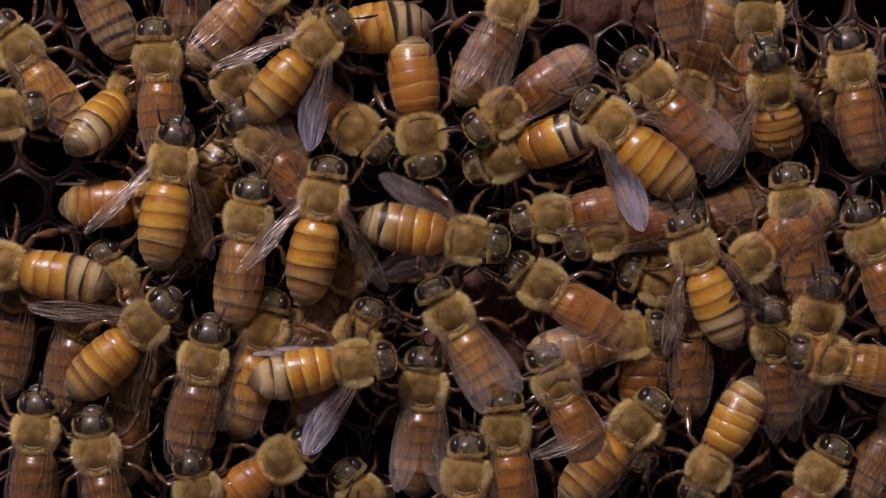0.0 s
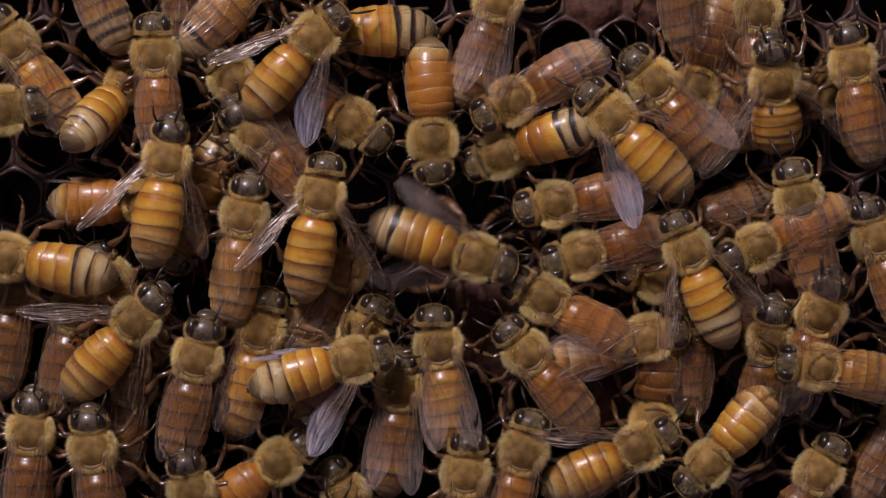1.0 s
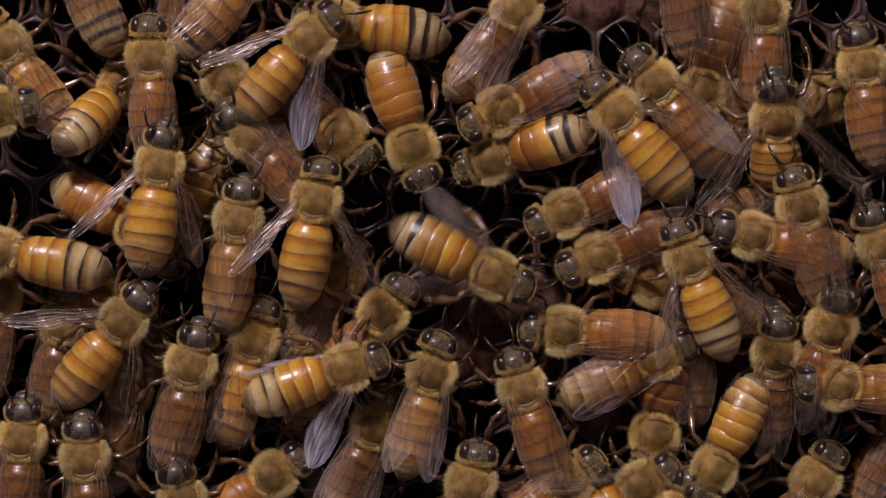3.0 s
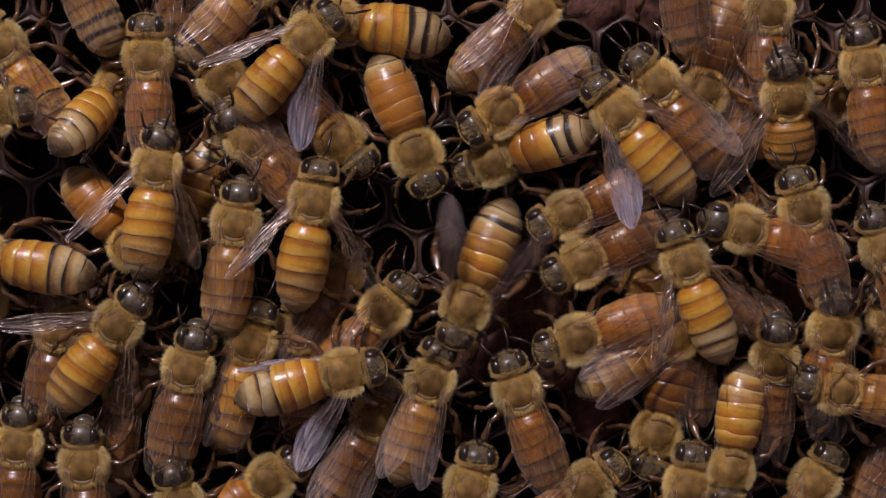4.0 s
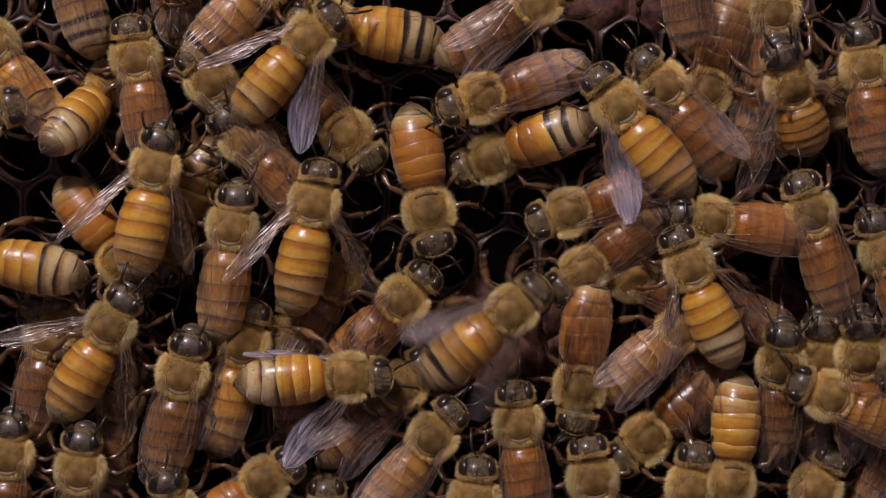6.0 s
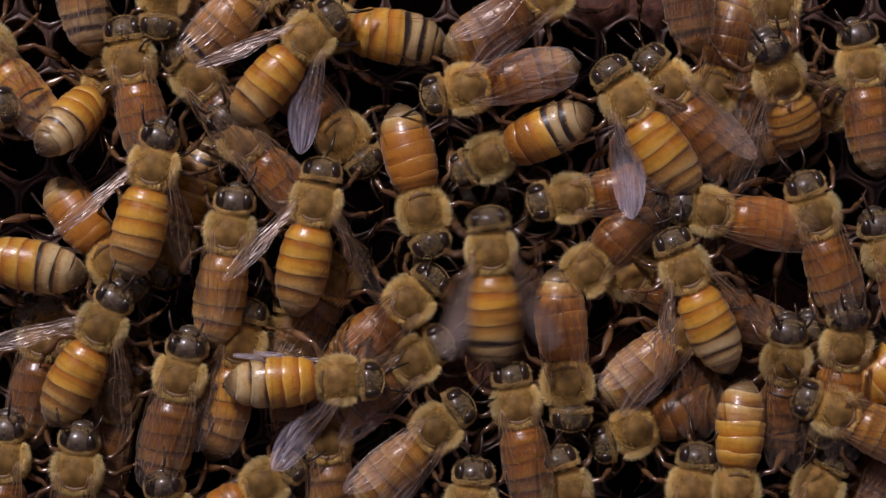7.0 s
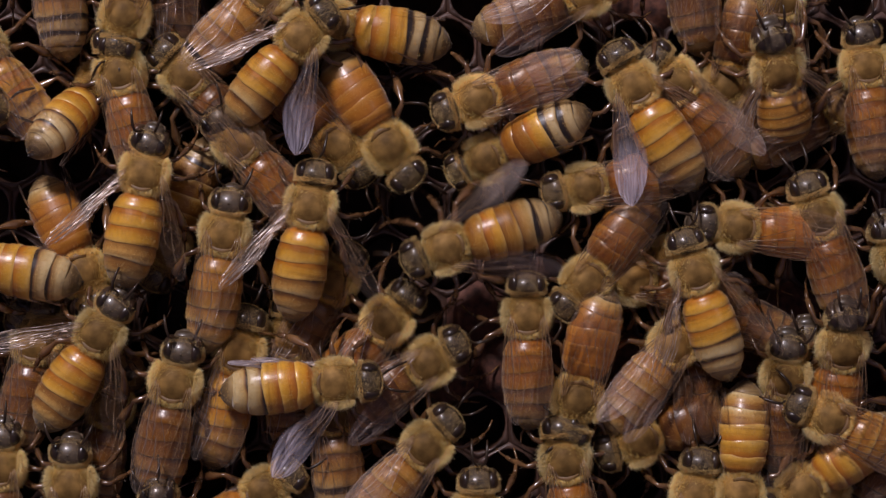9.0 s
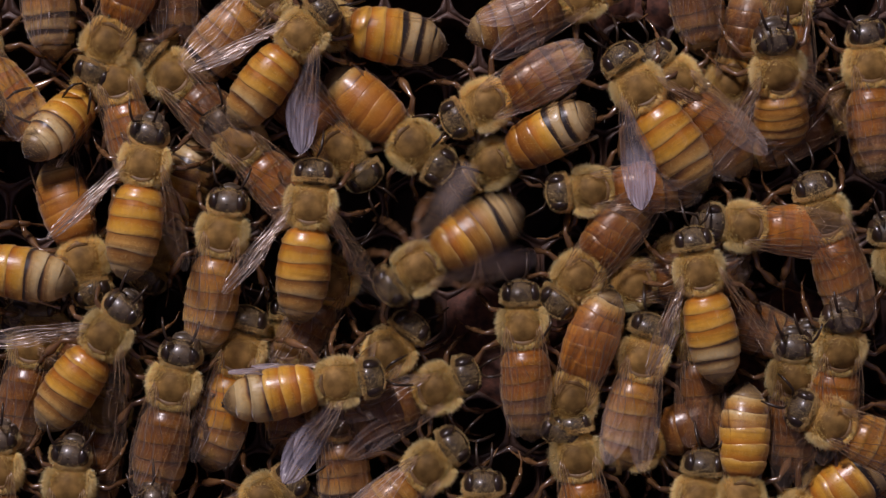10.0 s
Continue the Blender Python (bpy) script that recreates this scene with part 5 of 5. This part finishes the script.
    walk(bees['e9'], steps((0, 43.99, -9.55, 8, 100, 16), (3, 42.88, -8.12, 5.3, 100, 16), (4.5, 36.8, -6, 4, 98, 16), (5.5, 35.84, -9.01, 6, 93, 16), (7, 33.77, -7.85, 6, 89, 16), (8, 33.46, -8.05, 6, 88, 16), (9, 32.95, -7.58, 6, 88, 16), (10, 32.39, -7.58, 6, 88, 16)))
    walk(bees['e2'], steps((0, 29.39, -8.69, 4.8, 96, 10), (1, 28.77, -8.92, 4.8, 83, 10), (1.5, 29.19, -9.19, 4.8, 82, 10), (2, 29.15, -9.27, 4.8, 86, 10), (5, 28.44, -9.88, 4.8, 86, 10), (7, 28.96, -9.25, 4.8, 88, 10), (7.5, 28.71, -9.14, 4.8, 89, 10), (8.5, 28.62, -9.39, 4.8, 88, 10), (9, 28.43, -10.15, 4.8, 87, 10), (9.5, 28.81, -9.85, 4.8, 88, 10), (10, 28.76, -9.94, 4.8, 89, 10)))
    walk(bees['e3'], steps((0, 34.23, -10.34, 6, 168, 0), (0.5, 32.62, -10.51, 6, 170, 0), (1, 32.94, -11.16, 6, 171, 0), (1.5, 33.95, -11.12, 6, 173, 0), (2, 34.27, -11.26, 6, 177, 0), (2.5, 34.29, -11.8, 6, 177, 0), (4, 33.96, -12.21, 6, 167, 0), (4.5, 34.13, -11.78, 6, 160, 0), (5, 33.93, -12.25, 6, 158, 0), (5.5, 32.53, -12.18, 6, 157, 0), (7, 32.92, -13.35, 6, 156, 0), (7.5, 32.41, -14.16, 6, 155, 0), (9, 31.83, -13.45, 6, 155, 0), (10, 31.74, -13.59, 6, 155, 0)))
    walk(bees['e4'], steps((0, 23.5, -20.12, 6, 241, 0), (0.5, 23.03, -19.83, 6, 233, 0), (1.5, 23.51, -19.48, 6, 223, 0), (2, 23.17, -19.35, 6, 220, 0), (2.5, 22.99, -19.39, 6, 229, 0), (4, 24.71, -19.02, 6, 260, 0), (4.5, 24.37, -19.13, 6, 262, 0), (5, 24.63, -19.01, 6, 263, 0), (5.5, 24.3, -19.11, 6, 264, 0), (7, 24.57, -19.8, 6, 265, 0), (7.5, 24.42, -19.81, 6, 265, 0), (8, 23.83, -19.93, 6, 265, 0), (8.5, 23.96, -19.74, 6, 266, 0), (9, 24.59, -19.62, 6, 266, 0), (10, 24.41, -19.67, 6, 266, 0)))
    walk(bees['e5'], steps((0, 17.59, -16.65, 3.2, 268, 0), (0.5, 18.35, -16.2, 3.2, 268, 0), (1, 18.64, -16.39, 3.2, 267, 0), (1.5, 17.93, -16.88, 3.3, 267, 0), (2, 18.29, -16.86, 3.3, 266, 0), (2.5, 18.5, -16.72, 3.3, 262, 0), (5, 18.54, -16.24, 3.4, 245, 0), (5.5, 18.22, -16.29, 3.4, 234, 0), (7, 16.27, -15.24, 3.2, 202, 0), (7.5, 16.55, -15.31, 3.2, 202, 0), (10, 16.35, -15.55, 3.2, 200, 0)))
    walk(bees['e6'], steps((0, 33.81, -20.93, 3.6, 60, 0), (4.5, 32.14, -20.45, 3.6, 60, 0), (10, 31.72, -19.51, 3.6, 60, 0)))
    walk(bees['e7'], steps((0, 21.62, -26.87, 5, 82, 0), (2.5, 21.23, -24.64, 5, 82, 0), (4, 21.16, -20.63, 5, 82, 0), (10, 21, -19.81, 5, 82, 0)))
    walk(bees['e8'], steps((0, 47.27, -6.55, 5, 215, 0), (5.5, 41.3, -7.52, 5, 216, 0), (7, 33.68, -13.14, 5, 219, 0), (7.5, 32.98, -14.44, 5, 220, 0), (8.5, 30.92, -17.04, 5, 218, 0), (9, 29.77, -19.53, 5, 216, 0), (9.5, 29.36, -20.91, 5, 214, 0), (10, 29.23, -21.44, 5, 214, 0)))
    walk(bees['g1'], steps((0, 16.88, -16.33, 4.6, 50, 0), (0.5, 17.2, -16.94, 4.6, 35, 0), (1, 17.22, -18.42, 4.6, 27, 0), (1.5, 17.62, -18.72, 4.6, 27, 0), (2, 17.49, -20.13, 4.6, 32, 0), (2.5, 17.13, -19.35, 4.6, 34, 0), (4, 17.38, -25.58, 4.6, 27, 0), (10, 17.38, -25.58, 4.6, 27, 0)))
    walk(bees['g2'], steps((0, -7.69, -23.13, 2.3, 120, 0), (2.5, -9.9, -22.99, 2.3, 120, 0), (10, -10.09, -22.49, 2.3, 120, 0)))
    walk(bees['k1'], steps((0, -23.33, 27.47, 5, 262, 0), (5.5, -22.39, 25.77, 5, 262, 0), (6.8, -23.06, 22.24, 5, 262, 0), (7.5, -24.72, 20.86, 5, 262, 0), (8.5, -25.55, 20.14, 5, 261, 0), (9, -26.3, 19.85, 5, 257, 0), (9.5, -27, 18.55, 5, 251, 0), (10, -27.51, 17.59, 5, 245, 0)))
    walk(bees['k2'], steps((0, -18.89, 14.38, 3.6, 125, 0), (5.5, -19.4, 14.3, 3.6, 126, 0), (7, -20.7, 14.7, 3.6, 128, 0), (8.5, -21.01, 14.94, 3.6, 131, 0), (10, -22.44, 14.91, 3.6, 135, 0)))
    walk(bees['n1'], steps((0, -9.66, -27.01, 4, 95, 0), (5.5, -9.66, -25.03, 4, 95, 0), (7, -9.73, -15.99, 4, 95, 0), (7.5, -8.83, -14.19, 4, 95, 0), (8, -8.22, -12.43, 4, 95, 0), (8.5, -8.28, -11.6, 4, 95, 0), (9, -9.1, -13.14, 4, 95, 0), (10, -8.59, -13.38, 4, 95, 0)))
    walk(bees['n2'], steps((0, 19.5, -3.53, 3.4, 160, 0), (4, 17.99, -3.05, 3.4, 159, 0), (7, 15.81, -1.96, 3.4, 158, 0), (8.5, 16.01, -2, 3.4, 166, 0), (10, 15.7, -2.25, 3.4, 190, 0)))
    walk(bees['p1'], steps((0, 20.65, 0.57, 2.3, 200, 0), (2.5, 20.54, 0.65, 2.3, 200, 0), (5, 19.46, -0.37, 2.3, 200, 0), (10, 19.68, -0.29, 2.3, 200, 0)))
    walk(bees['p2'], steps((0, 22.2, -6.64, 2.3, 90, 0), (10, 21.33, -6.9, 2.3, 90, 0)))
    walk(bees['p3'], steps((0, 21.68, -3.55, 2.3, 160, 0), (10, 21.09, -4.07, 2.3, 160, 0)))
    walk(bees['p4'], steps((0, -28.3, -13.34, 2.3, 80, 0), (4.5, -27.81, -12.79, 2.3, 80, 0), (10, -28.04, -12.81, 2.3, 80, 0)))
    walk(bees['p5'], steps((0, -9.13, -2.78, 2.3, 60, 0), (10, -9.14, -2.18, 2.3, 60, 0)))
    walk(bees['p6'], steps((0, -23.92, 27.11, 2.3, 95, 0), (10, -22.84, 26.64, 2.3, 95, 0)))
    walk(bees['p8'], steps((0, 41.77, -15.91, 2.3, 60, 0), (10, 39.52, -14.46, 2.3, 60, 0)))


motions()
